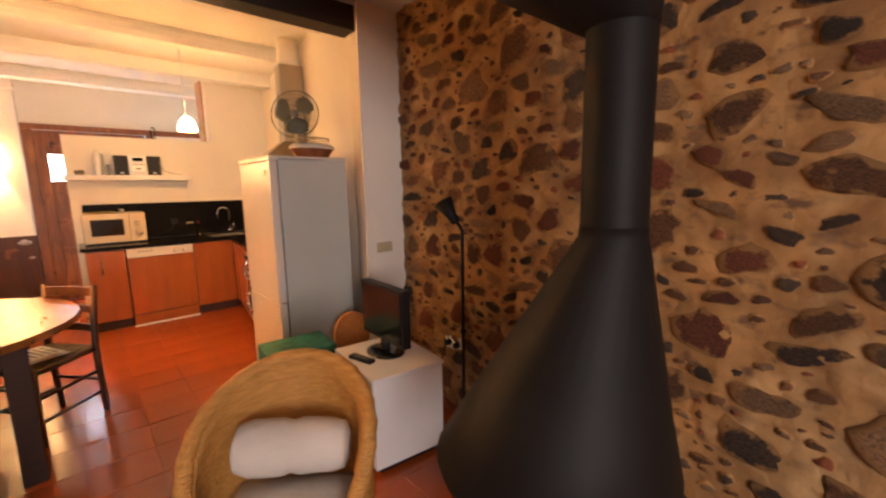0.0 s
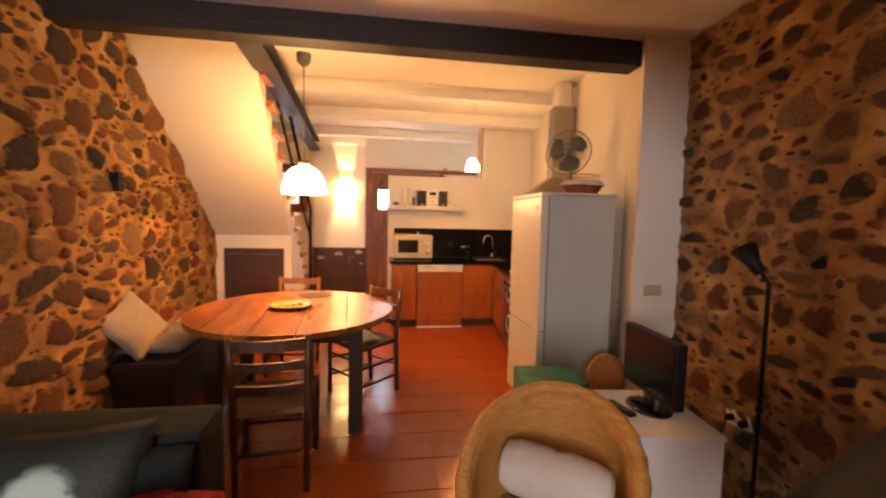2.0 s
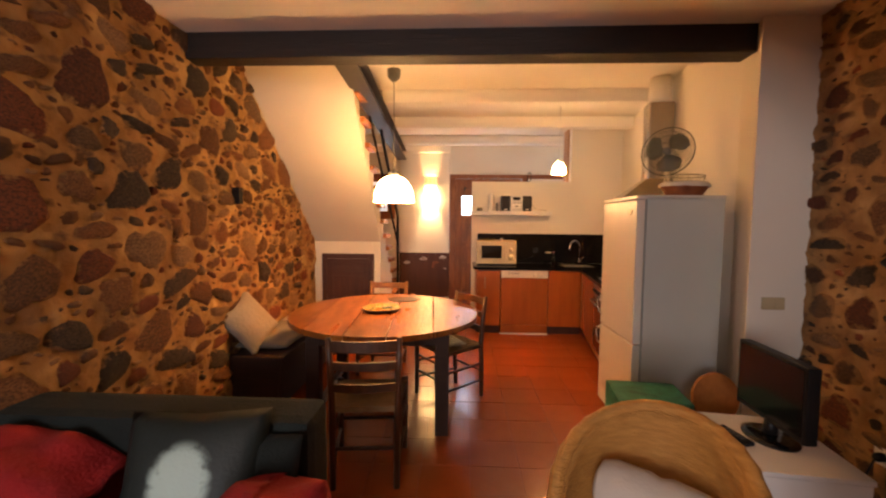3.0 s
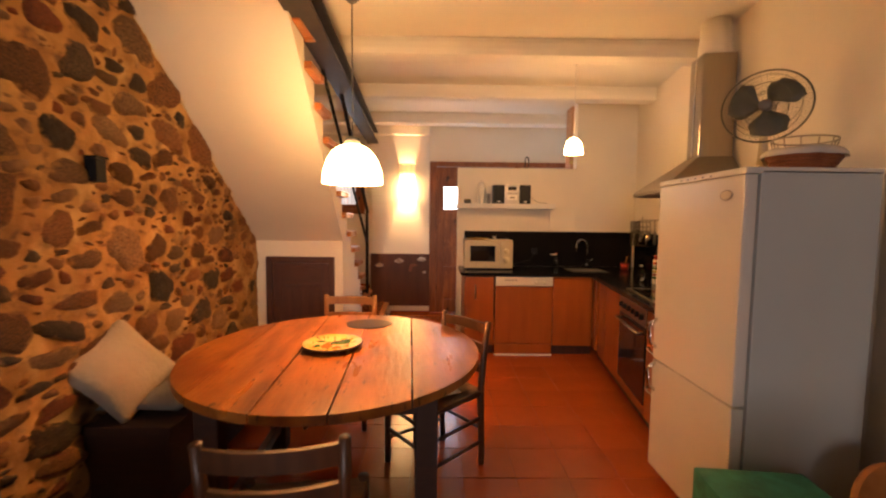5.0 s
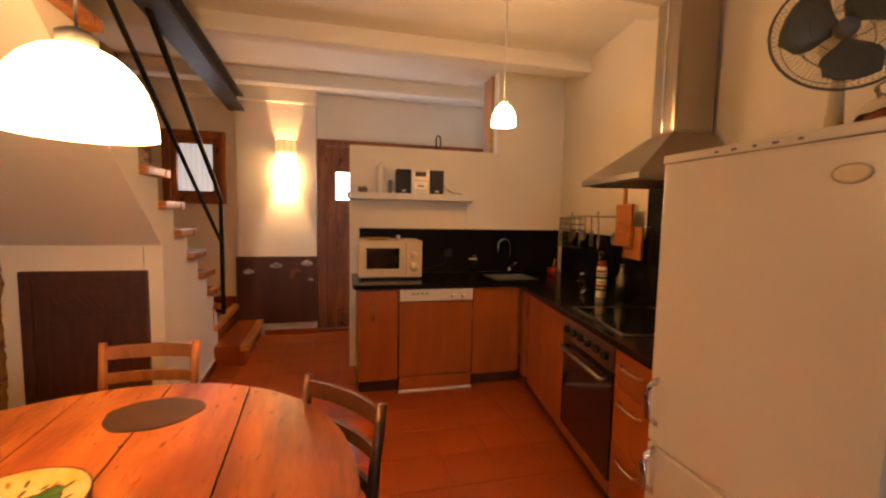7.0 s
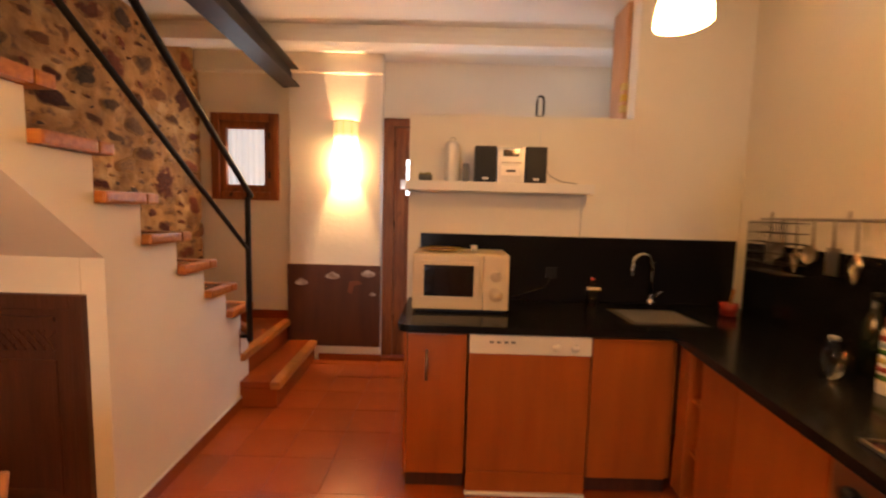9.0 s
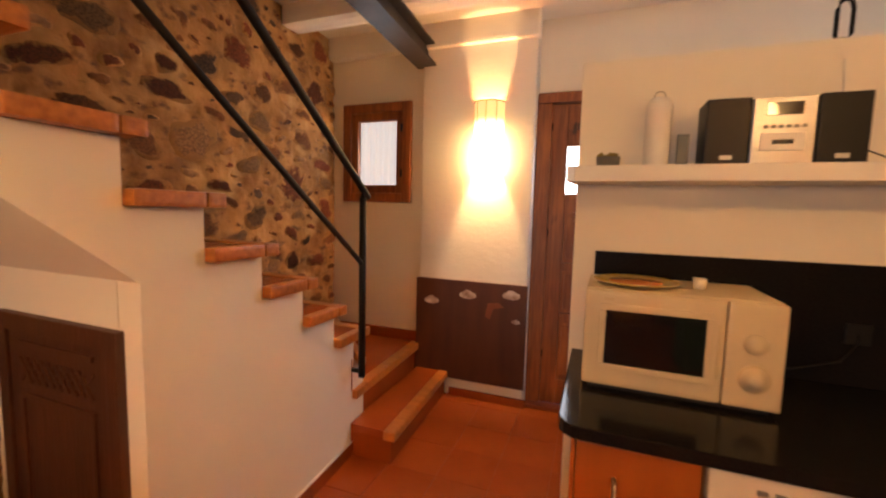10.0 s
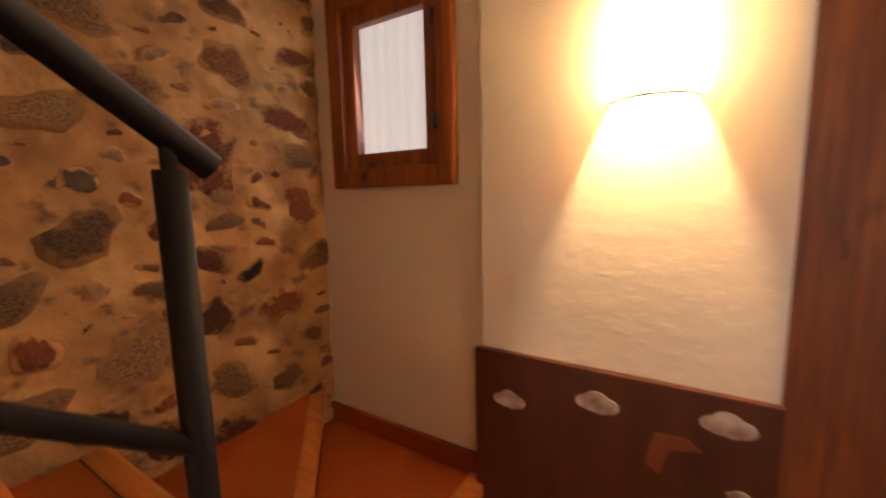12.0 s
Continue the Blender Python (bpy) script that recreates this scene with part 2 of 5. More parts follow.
marks(TABLE_WOOD, (0.04, 0.011, 0.004), 15, (2.6, 0.8, 1), 0.64, 0.72)
marks(TABLE_WOOD, (0.09, 0.024, 0.007), 22, (5, 0.5, 1), 0.66, 0.76)
marks(TABLE_WOOD, (0.16, 0.045, 0.012), 3.2, (1, 0.6, 1), 0.52, 0.68)
marks(DOOR_WOOD, (0.035, 0.010, 0.005), 9, (1, 1, 0.7), 0.66, 0.74)
marks(DOOR_WOOD, (0.36, 0.115, 0.028), 3.5, (4, 4, 0.5), 0.52, 0.70)
marks(PLASTER, (0.76, 0.70, 0.61), 0.9, (1, 1, 1), 0.50, 0.75)
marks(MORTAR, (0.13, 0.07, 0.035), 11, (1, 1, 1.6), 0.56, 0.70)
marks(MORTAR, (0.50, 0.32, 0.138), 4, (1, 1, 1), 0.55, 0.72)

# ---- mesh helpers ----
def box(bm, a, b):
    """Adds a box between two corners."""
    v = [bm.verts.new((x, y, z)) for x in (a[0], b[0]) for y in (a[1], b[1]) for z in (a[2], b[2])]
    for f in ((0, 1, 3, 2), (4, 6, 7, 5), (0, 4, 5, 1), (2, 3, 7, 6), (0, 2, 6, 4), (1, 5, 7, 3)):
        bm.faces.new([v[i] for i in f])
    return v


def prism(bm, pts, z0, z1):
    """Adds an upright prism on the plan pts."""
    n = len(pts)
    lo = [bm.verts.new((*p, z0)) for p in pts]
    hi = [bm.verts.new((*p, z1)) for p in pts]
    bm.faces.new(lo[::-1])
    bm.faces.new(hi)
    for i in range(n):
        bm.faces.new((lo[i], lo[(i + 1) % n], hi[(i + 1) % n], hi[i]))


def extrude_x(bm, prof, x0, x1):
    """Adds the (y, z) profile prof drawn out along x."""
    n = len(prof)
    lo = [bm.verts.new((x0, *p)) for p in prof]
    hi = [bm.verts.new((x1, *p)) for p in prof]
    bm.faces.new(lo)
    bm.faces.new(hi[::-1])
    for i in range(n):
        bm.faces.new((lo[i], hi[i], hi[(i + 1) % n], lo[(i + 1) % n]))


def lathe(bm, prof, segs=24, caps=True):
    """Turns (r, z) points round the z axis."""
    rings = [[bm.verts.new((max(r, 1e-4) * math.cos(2 * math.pi * k / segs), max(r, 1e-4) * math.sin(2 * math.pi * k / segs), z)) for k in range(segs)] for r, z in prof]
    for a, b in zip(rings, rings[1:]):
        for k in range(segs):
            bm.faces.new((a[k], a[(k + 1) % segs], b[(k + 1) % segs], b[k]))
    if caps:
        bm.faces.new(rings[0][::-1])
        bm.faces.new(rings[-1])


def tube(bm, path, r, segs=8, closed=False):
    """A round bar along the points of path; r is a radius or one for each point."""
    path = [Vector(p) for p in path]
    n = len(path)
    rings = []
    for i, p in enumerate(path):
        d = (path[(i + 1) % n] - path[i - 1]) if closed else (path[min(i + 1, n - 1)] - path[max(i - 1, 0)])
        d.normalize()
        up = Vector((0, 0, 1)) if abs(d.z) < 0.92 else Vector((1, 0, 0))
        u = d.cross(up).normalized()
        w = u.cross(d)
        rad = r[i] if isinstance(r, (list, tuple)) else r
        rings.append([bm.verts.new(p + (u * math.cos(2 * math.pi * k / segs) + w * math.sin(2 * math.pi * k / segs)) * rad) for k in range(segs)])
    pairs = list(zip(rings, rings[1:])) + ([(rings[-1], rings[0])] if closed else [])
    for a, b in pairs:
        for k in range(segs):
            bm.faces.new((a[k], a[(k + 1) % segs], b[(k + 1) % segs], b[k]))
    if not closed:
        bm.faces.new(rings[0][::-1])
        bm.faces.new(rings[-1])


def pillow(bm, sx, sy, sz, n=14, power=0.45):
    """A stuffed cushion round the origin."""
    grid = {}
    for side in (1, -1):
        for i in range(n + 1):
            for j in range(n + 1):
                u, v = 2 * i / n - 1, 2 * j / n - 1
                edge = i in (0, n) or j in (0, n)
                h = 0 if edge else ((1 - u * u) * (1 - v * v)) ** power
                pinch = 1 - 0.06 * (1 - abs(u * v))
                if edge and side < 0:
                    grid[side, i, j] = grid[1, i, j]
                    continue
                wob = 0.12 * noise.noise(Vector((u * 1.7, v * 1.7, side * 3 + sx * 9)))
                grid[side, i, j] = bm.verts.new((u * sx / 2 * pinch, v * sy / 2 * pinch, side * sz / 2 * h * (1 + wob)))
        for i in range(n):
            for j in range(n):
                q = [grid[side, i, j], grid[side, i + 1, j], grid[side, i + 1, j + 1], grid[side, i, j + 1]]
                bm.faces.new(q if side > 0 else q[::-1])


def obj(name, bm, mat, bevel=0.0, smooth=False, parent=None, m=None):
    if bevel:
        bmesh.ops.bevel(bm, geom=[e for e in bm.edges], offset=bevel, segments=2, profile=0.7, affect="EDGES", clamp_overlap=True)
    bmesh.ops.recalc_face_normals(bm, faces=bm.faces[:])
    me = bpy.data.meshes.new(name)
    bm.to_mesh(me)
    bm.free()
    me.materials.append(mat)
    if smooth:
        for p in me.polygons:
            p.use_smooth = True
    ob = new(name, me)
    if parent is not None:
        ob.parent = parent
    if m is not None:
        ob.matrix_basis = m
    return ob


def part(name, bm, mat, parent, label="", bevel=0.0, smooth=False, m=None):
    ob = obj(name, bm, mat, bevel, smooth, parent, m)
    return tagged(ob, label)


def pbox(name, a, b, mat, parent, bevel=0.004, label="", m=None):
    bm = bmesh.new()
    box(bm, a, b)
    return part(name, bm, mat, parent, label, bevel, m=m)


def ptube(name, path, r, mat, parent, label="", segs=8, closed=False, m=None):
    bm = bmesh.new()
    tube(bm, path, r, segs, closed)
    return part(name, bm, mat, parent, label, smooth=True, m=m)


def plathe(name, prof, mat, parent, label="", segs=24, m=None, caps=True):
    bm = bmesh.new()
    lathe(bm, prof, segs, caps)
    return part(name, bm, mat, parent, label, smooth=True, m=m)


def thing(name, m, label, category, group=""):
    e = new(name)
    e.empty_display_size = 0.1
    e.matrix_basis = m
    return tagged(e, label, category, group)


def structure(name, bm, mat, label="", bevel=0.0, smooth=False):
    return tagged(obj(name, bm, mat, bevel, smooth), label, kind="structure")


def wall_box(name, a, b, mat=PLASTER, label="", bevel=0.0):
    bm = bmesh.new()
    box(bm, a, b)
    return structure(name, bm, mat, label, bevel)


def wall_prism(name, pts, z0, z1, mat=PLASTER, label="", bevel=0.0):
    bm = bmesh.new()
    prism(bm, pts, z0, z1)
    return structure(name, bm, mat, label, bevel)


# ---- plan ----
# left stone wall, right kitchen wall and right stone wall run slightly askew
def left_x(y):
    return -1.0 + 0.044 * (7.73 - y)


def right_x(y):
    return 3.15 - 0.15 * (6.53 - y)


def stone_x(y):
    return 2.845 - 0.10 * (2.98 - y)


BACK, FAR, TOP = -2.2, 7.73, 2.80

# ---- structure ----
floor = wall_box("floor", (-1.6, BACK - 0.2, -0.2), (3.9, 8.4, -0.0025), GROUT, "terracotta tiled floor with dark joints")
wall_left = wall_prism("wall_left", [(left_x(BACK), BACK), (left_x(8.1), 8.1), (left_x(8.1) - 0.4, 8.1), (left_x(BACK) - 0.4, BACK)], 0, TOP, MORTAR, "rough stone wall with sandy mortar")
wall_right_stone = wall_prism("wall_right_stone", [(stone_x(2.98), 2.98), (stone_x(BACK), BACK), (stone_x(BACK) + 0.4, BACK), (stone_x(2.98) + 0.4, 2.98)], 0, TOP, MORTAR, "rough stone wall with sandy mortar")
wall_right = wall_prism("wall_right", [(right_x(3.35), 3.35), (right_x(8.1) + 0.4, 3.35), (right_x(8.1) + 0.4, 8.1), (right_x(8.1), 8.1)], 0, TOP, PLASTER, "cream plastered kitchen wall")
pier = wall_prism("wall_pier", [(2.525, 2.98), (2.87, 2.98), (3.3, 3.0), (3.3, 3.35), (right_x(3.35) - 0.004, 3.35)], 0, TOP, PLASTER, "white plastered wall pier under the beam")


def mortar_face(name, wall, fx, y0, y1, side):
    """A lumpy coat of mortar on a stone wall."""
    nu, nv = int((y1 - y0) / 0.022), int(2.68 / 0.022)
    verts, faces = [], []
    for i in range(nu + 1):
        for j in range(nv + 1):
            y, z = y0 + (y1 - y0) * i / nu, 2.68 * j / nv
            p = Vector((y, z, side * 7))
            h = 0.008 + 0.014 * noise.noise(p * 5) + 0.013 * noise.noise(p * 12) + 0.011 * noise.noise(p * 24) - 0.016 * max(0, 0.35 - abs(noise.noise(p * 8 + Vector((9, 3, 1)))) * 4)
            verts.append((fx(y) - side * h, y, z))
    for i in range(nu):
        for j in range(nv):
            a = i * (nv + 1) + j
            faces.append((a, a + nv + 1, a + nv + 2, a + 1))
    me = bpy.data.meshes.new(name)
    me.from_pydata(verts, [], faces)
    me.materials.append(MORTAR)
    for p in me.polygons:
        p.use_smooth = True
    ob = new(name, me)
    ob.parent = wall
    return tagged(ob, "sandy lime mortar")


mortar_face("mortar", wall_left, left_x, BACK, 7.73, -1)
mortar_face("mortar", wall_right_stone, stone_x, BACK, 2.98, 1)
# back wall with a window behind the walker
for k, (a, b) in enumerate((((-1.2, BACK - 0.3, 0), (-0.7, BACK, TOP)), ((0.5, BACK - 0.3, 0), (3.2, BACK, TOP)), ((-0.7, BACK - 0.3, 0), (0.5, BACK, 0.8)), ((-0.7, BACK - 0.3, 2.2), (0.5, BACK, TOP)))):
    wall_box("wall_back", a, b)
# far wall: window part, bump with the brown board, door recess
wall_box("wall_far_low", (-1.2, FAR, 0), (-0.165, FAR + 0.3, 1.50))
wall_box("wall_far_high", (-1.2, FAR, 2.27), (-0.165, FAR + 0.3, TOP))
wall_box("wall_far_left", (-1.2, FAR, 1.50), (-0.88, FAR + 0.3, 2.27))
wall_box("wall_far_right", (-0.27, FAR, 1.50), (-0.165, FAR + 0.3, 2.27))
wall_box("wall_far_bump", (-0.165, 7.70, 0), (0.685, FAR + 0.3, TOP), ROUGH_PLASTER, "rough white plaster wall beside the door", 0.012)
wall_box("wall_far_over_door", (0.685, 7.85, 2.275), (3.5, FAR + 0.3, TOP))
wall_box("wall_far_beside_door", (2.02, 7.85, 0), (3.5, FAR + 0.3, 2.275))
# ceiling
ceiling = wall_box("ceiling", (-1.6, BACK - 0.2, TOP), (3.9, 8.4, TOP + 0.15), CEILING, "white painted ceiling with boxed joists")
for y in (3.86, 4.97, 6.06, 7.18):
    bm = bmesh.new()
    box(bm, (left_x(y) if y > 5.6 else 0.0, y - 0.09, 2.665), (right_x(y), y + 0.09, TOP + 0.01))
    structure("ceiling_joist", bm, CEILING, "white painted rounded ceiling joist", 0.05)
wall_box("ceiling_end_joist", (left_x(7.7), 7.66, 2.63), (0.70, 7.76, TOP + 0.01), CEILING, "white painted ceiling joist on the far wall", 0.02)
bm = bmesh.new()
prism(bm, [(-1.2, BACK - 0.2), (3.2, BACK - 0.2), (3.2, 3.10), (2.56, 3.13), (-0.86, 3.15), (-1.2, 3.15)], 2.573, 2.79)
structure("ceiling_living", bm, CEILING, "plain white living room ceiling")
# main timber beam
bm = bmesh.new()
prism(bm, [(-0.86, 3.085), (2.56, 3.06), (2.57, 3.225), (-0.85, 3.215)], 2.42, 2.58)
structure("main_beam", bm, DARK_BEAM, "dark stained timber ceiling beam", 0.008)
# steel joist along the stairwell
def i_beam(name, p, q, z0, z1, w):
    bm = bmesh.new()
    d = Vector((q[0] - p[0], q[1] - p[1]))
    n2 = Vector((d.y, -d.x)).normalized()
    def strip(half, a, b):
        prism(bm, [tuple(Vector(p) - n2 * half), tuple(Vector(q) - n2 * half), tuple(Vector(q) + n2 * half), tuple(Vector(p) + n2 * half)], a, b)
    strip(w / 2, z0, z0 + 0.014)
    strip(w / 2, z1 - 0.014, z1)
    strip(0.012, z0 + 0.014, z1 - 0.014)
    return structure(name, bm, STEEL_DARK, "dark painted steel joist along the stairwell")
i_beam("stair_joist", (0.11, 3.22), (-0.145, 7.74), 2.51, 2.665, 0.16)
# partition behind the kitchen counter
wall_box("wall_partition", (1.045, 6.53, 0), (2.44, 6.65, 2.03), PLASTER, "cream half-height partition wall", 0.008)
wall_box("wall_partition_full", (2.44, 6.53, 0), (3.5, 6.65, TOP), PLASTER)
# Unseen lobby end wall; its opening and glowing pane are added for fill light
for a, b in (((3.3, 6.65, 0), (3.5, 8.0, 1.2)), ((3.3, 6.65, 2.0), (3.5, 8.0, TOP)), ((3.3, 6.65, 1.2), (3.5, 6.9, 2.0)), ((3.3, 7.6, 1.2), (3.5, 8.0, 2.0))):
    wall_box("wall_lobby_end", a, b, PLASTER)
wall_box("window_lobby_added", (3.40, 6.9, 1.2), (3.41, 7.6, 2.0), DAY, "unseen glowing lobby pane added to light the wall over the door")

# stair: under-stair closet, slanted soffit, stringer wall
SLOPE = 0.82


def string_x(y):
    return -0.085 - 0.055 * (y - 5.62)


def hexa(bm, ya, yb, x0, x1, zlo, zhi):
    """A block between two planes of y; x0, x1, zlo and zhi are functions of y."""
    v = [bm.verts.new((x(y), y, z(y))) for y in (ya, yb) for x in (x0, x1) for z in (zlo, zhi)]
    for f in ((0, 1, 3, 2), (4, 6, 7, 5), (0, 4, 5, 1), (2, 3, 7, 6), (0, 2, 6, 4), (1, 5, 7, 3)):
        bm.faces.new([v[i] for i in f])


def soffit_z(y):
    return 1.20 + (5.54 - y) * SLOPE


bm = bmesh.new()
hexa(bm, 3.74, 5.54, left_x, lambda y: string_x(y) - 0.10, soffit_z, lambda y: soffit_z(y) + 0.05)
structure("stair_soffit", bm, PLASTER, "white plastered slanting underside of the stairs")
wall_box("wall_closet", (-1.0, 5.54, 0), (-0.184, 5.60, 1.205), PLASTER, "white plastered closet front under the stairs")
TREADS = [(4.01, 2.50), (4.255, 2.325), (4.50, 2.145), (4.75, 1.965), (5.00, 1.785), (5.245, 1.605), (5.502, 1.42), (5.758, 1.236), (6.02, 1.060), (6.277, 0.876), (6.535, 0.692)]
bm = bmesh.new()
ends = [t[0] for t in TREADS[1:]] + [6.74]
for (y0, z0), y1 in zip(TREADS, ends):
    cuts = [y0, 5.54, y1] if y0 < 5.54 < y1 else [y0, y1]
    for ya, yb in zip(cuts, cuts[1:]):
        lo = (lambda y: 0.0) if ya > 5.53 else soffit_z
        hexa(bm, ya, yb, lambda y: string_x(y) - 0.10, string_x, lo, lambda y, z=z0: max(z - 0.001, soffit_z(y) + 0.002 if ya < 5.5 else 0))
hexa(bm, 6.74, 6.86, lambda y: string_x(y) - 0.10, string_x, lambda y: 0.0, lambda y: 0.52)
hexa(bm, 3.74, 4.01, lambda y: string_x(y) - 0.10, string_x, soffit_z, lambda y: 2.79)
structure("wall_stringer", bm, PLASTER, "white plastered stepped side wall of the stairs")
for y0, z0 in TREADS:
    t = thing("stair_tread", pose(0, 0, 0), "terracotta stair tread with oiled wooden nosing", "stair tread", "stair treads")
    xe = string_x(y0)
    pbox("tread_tile", (left_x(y0) - 0.02, y0 - 0.01, z0 + 0.002), (xe - 0.012, y0 + 0.226, z0 + 0.046), TILE, t, 0.003)
    pbox("nosing", (left_x(y0) - 0.02, y0 + 0.228, z0), (xe + 0.045, y0 + 0.298, z0 + 0.05), TREAD_WOOD, t, 0.012, "oiled wooden nosing")
    pbox("side_nosing", (xe - 0.01, y0 + 0.004, z0), (xe + 0.043, y0 + 0.226, z0 + 0.05), TREAD_WOOD, t, 0.012, "oiled wooden side edge")
    pbox("riser", (left_x(y0) - 0.02, y0 - 0.012, z0 + 0.05), (xe - 0.11, y0 + 0.006, z0 + 0.185), TILE, t, 0.0)


def plan_step(pts, nose, z0, z1, label):
    t = thing("stair_step", pose(0, 0, 0), label, "stair step", "lower stair steps")
    bm = bmesh.new()
    prism(bm, pts, z0, z1 - 0.05)
    part("base", bm, TILE, t, "terracotta riser")
    bm = bmesh.new()
    prism(bm, pts, z1 - 0.048, z1 - 0.003)
    part("tile", bm, TILE, t, bevel=0.003)
    bm = bmesh.new()
    prism(bm, nose, z1 - 0.052, z1)
    part("nosing", bm, TREAD_WOOD, t, "oiled wooden nosing", bevel=0.012)


plan_step([(-0.16, 6.715), (0.115, 6.715), (0.072, 7.695), (-0.16, 7.695)], [(0.07, 6.705), (0.145, 6.705), (0.102, 7.69), (0.027, 7.69)], 0, 0.19, "lowest stair step of terracotta with wooden nosing")
plan_step([(left_x(7), 6.74), (-0.165, 6.74), (-0.19, 7.725), (left_x(7.7), 7.725)], [(-0.19, 6.73), (-0.115, 6.73), (-0.15, 7.715), (-0.225, 7.715)], 0, 0.38, "corner landing of terracotta with wooden nosing")
plan_step([(left_x(7), 6.48), (-0.14, 6.72), (-0.30, 6.98), (left_x(7.6), 7.60)], [(-0.06, 6.70), (-0.10, 6.80), (left_x(7.6) + 0.03, 7.66), (left_x(7.6) + 0.03, 7.56)], 0.38, 0.57, "winding stair step of terracotta with wooden nosing")
pbox("skirting", (left_x(7.7), 7.708, 0.38), (-0.19, 7.728, 0.46), TILE, None, 0.003).name = "baseboard"
bm = bmesh.new()
hexa(bm, 5.54, 6.79, lambda y: string_x(y) + 0.001, lambda y: string_x(y) + 0.014, lambda y: 0.0, lambda y: 0.07)
structure("baseboard_stringer", bm, TILE, "terracotta skirting")
wall_box("baseboard_closet", (-0.86, 5.526, 0), (-0.09, 5.54, 0.07), TILE, "terracotta skirting", 0.003)
wall_box("baseboard_door", (0.11, 7.682, 0), (0.70, 7.70, 0.06), TILE, "terracotta skirting", 0.003)

# stair rail
rail = thing("stair_rail", pose(-0.05, 6.675, 0.5), "black steel stair rail with two sloping bars", "stair rail")
ptube("post", [(0, 0, 0.0), (0, 0, 0.99)], 0.019, BLACK_IRON, rail, segs=12)
ptube("handrail", [(0, 0.05, 0.995), (0, -2.1, 0.995 + 2.15 * 0.765)], 0.019, BLACK_IRON, rail, segs=12)
ptube("neck", [(0, 0, 0.97), (0, 0.0, 1.04)], 0.010, BLACK_IRON, rail)
ptube("lower_bar", [(0, 0, 0.63), (0, -2.1, 0.63 + 2.1 * 0.74)], 0.014, BLACK_IRON, rail, segs=10)
ptube("bracket", [(0, 0, 0.03), (-0.06, 0, 0.03)], 0.014, BLACK_IRON, rail)

# closet door
cup = thing("closet_door", pose(-0.80, 5.515, 0.06), "dark wooden closet door with carved lattice panel", "cupboard door")
for a, b in (((0, 0, 0), (0.055, 0.035, 0.99)), ((0.585, 0, 0), (0.64, 0.035, 0.99)), ((0.055, 0, 0.93), (0.585, 0.035, 0.99)), ((0.055, 0, 0), (0.585, 0.035, 0.06))):
    pbox("frame_bar", a, b, CUP_WOOD, cup, 0.005)
pbox("door_leaf", (0.058, 0.010, 0.063), (0.582, 0.03, 0.927), CUP_WOOD, cup, 0.003)
for k in range(9):
    for sgn in (1, -1):
        bm = bmesh.new()
        x = 0.16 + k * 0.04
        box(bm, (-0.005, 0.0, -0.055), (0.005, 0.008, 0.055))
        part("lattice_bar", bm, CUP_WOOD, cup, m=pose(x, 0.004 + 0.002 * sgn, 0.80, 0, 40 * sgn, 0))
for a, b in (((0.12, 0.002, 0.70), (0.52, 0.012, 0.72)), ((0.12, 0.002, 0.88), (0.52, 0.012, 0.90)), ((0.12, 0.002, 0.14), (0.52, 0.012, 0.16)), ((0.12, 0.002, 0.16), (0.14, 0.012, 0.70)), ((0.50, 0.002, 0.16), (0.52, 0.012, 0.70))):
    pbox("moulding", a, b, CUP_WOOD, cup, 0.003)

# entrance door, two leaves with a window in each
frame_door = thing("door_frame", pose(0, 0, 0), "reddish brown wooden entrance door frame", "door frame")
frame_door["kind"] = "structure"
for a, b in (((0.687, 7.79, 0), (0.79, 7.88, 2.275)), ((1.94, 7.79, 0), (2.03, 7.88, 2.275)), ((0.70, 7.78, 2.205), (2.90, 7.86, 2.275))):
    pbox("frame_bar", a, b, DOOR_WOOD, frame_door, 0.008)


def door_leaf(x, mirror):
    d = thing("entrance_door_leaf", pose(x, 7.82, 0.02), "reddish brown panelled entrance door leaf with small window", "door", "entrance door leaves")
    w = 0.565
    for a, b in (((0, 0, 0), (0.112, 0.045, 2.18)), ((w - 0.112, 0, 0), (w, 0.045, 2.18)), ((0.112, 0, 2.0), (w - 0.112, 0.045, 2.18)), ((0.112, 0, 1.42), (w - 0.112, 0.045, 1.555)),
                 ((0.112, 0, 1.0), (w - 0.112, 0.045, 1.06)), ((0.112, 0, 0.62), (w - 0.112, 0.045, 0.69)), ((0.112, 0, 0), (w - 0.112, 0.045, 0.19)), ((0.112, 0, 1.885), (w - 0.112, 0.045, 1.90))):
        pbox("rail", a, b, DOOR_WOOD, d, 0.006)
    pbox("back_board", (0.09, 0.036, 0.1), (w - 0.09, 0.042, 1.5), DOOR_WOOD, d, 0.0)
    pbox("top_panel", (0.09, 0.012, 1.90), (w - 0.09, 0.035, 2.0), DOOR_WOOD, d, 0.004)
    for z0, z1 in ((0.19, 0.62), (0.69, 1.0), (1.06, 1.42)):
        for x0, x1 in ((0.112, 0.28), (0.285, w - 0.112)):
            pbox("panel", (x0, 0.028, z0), (x1, 0.036, z1), DOOR_WOOD, d, 0.002)
            pbox("raised_field", (x0 + 0.022, 0.016, z0 + 0.03), (x1 - 0.022, 0.030, z1 - 0.03), DOOR_WOOD, d, 0.009)
    pbox("pane", (0.108, 0.02, 1.55), (w - 0.108, 0.026, 1.89), DAY, d, 0.0, "window pane white with daylight")
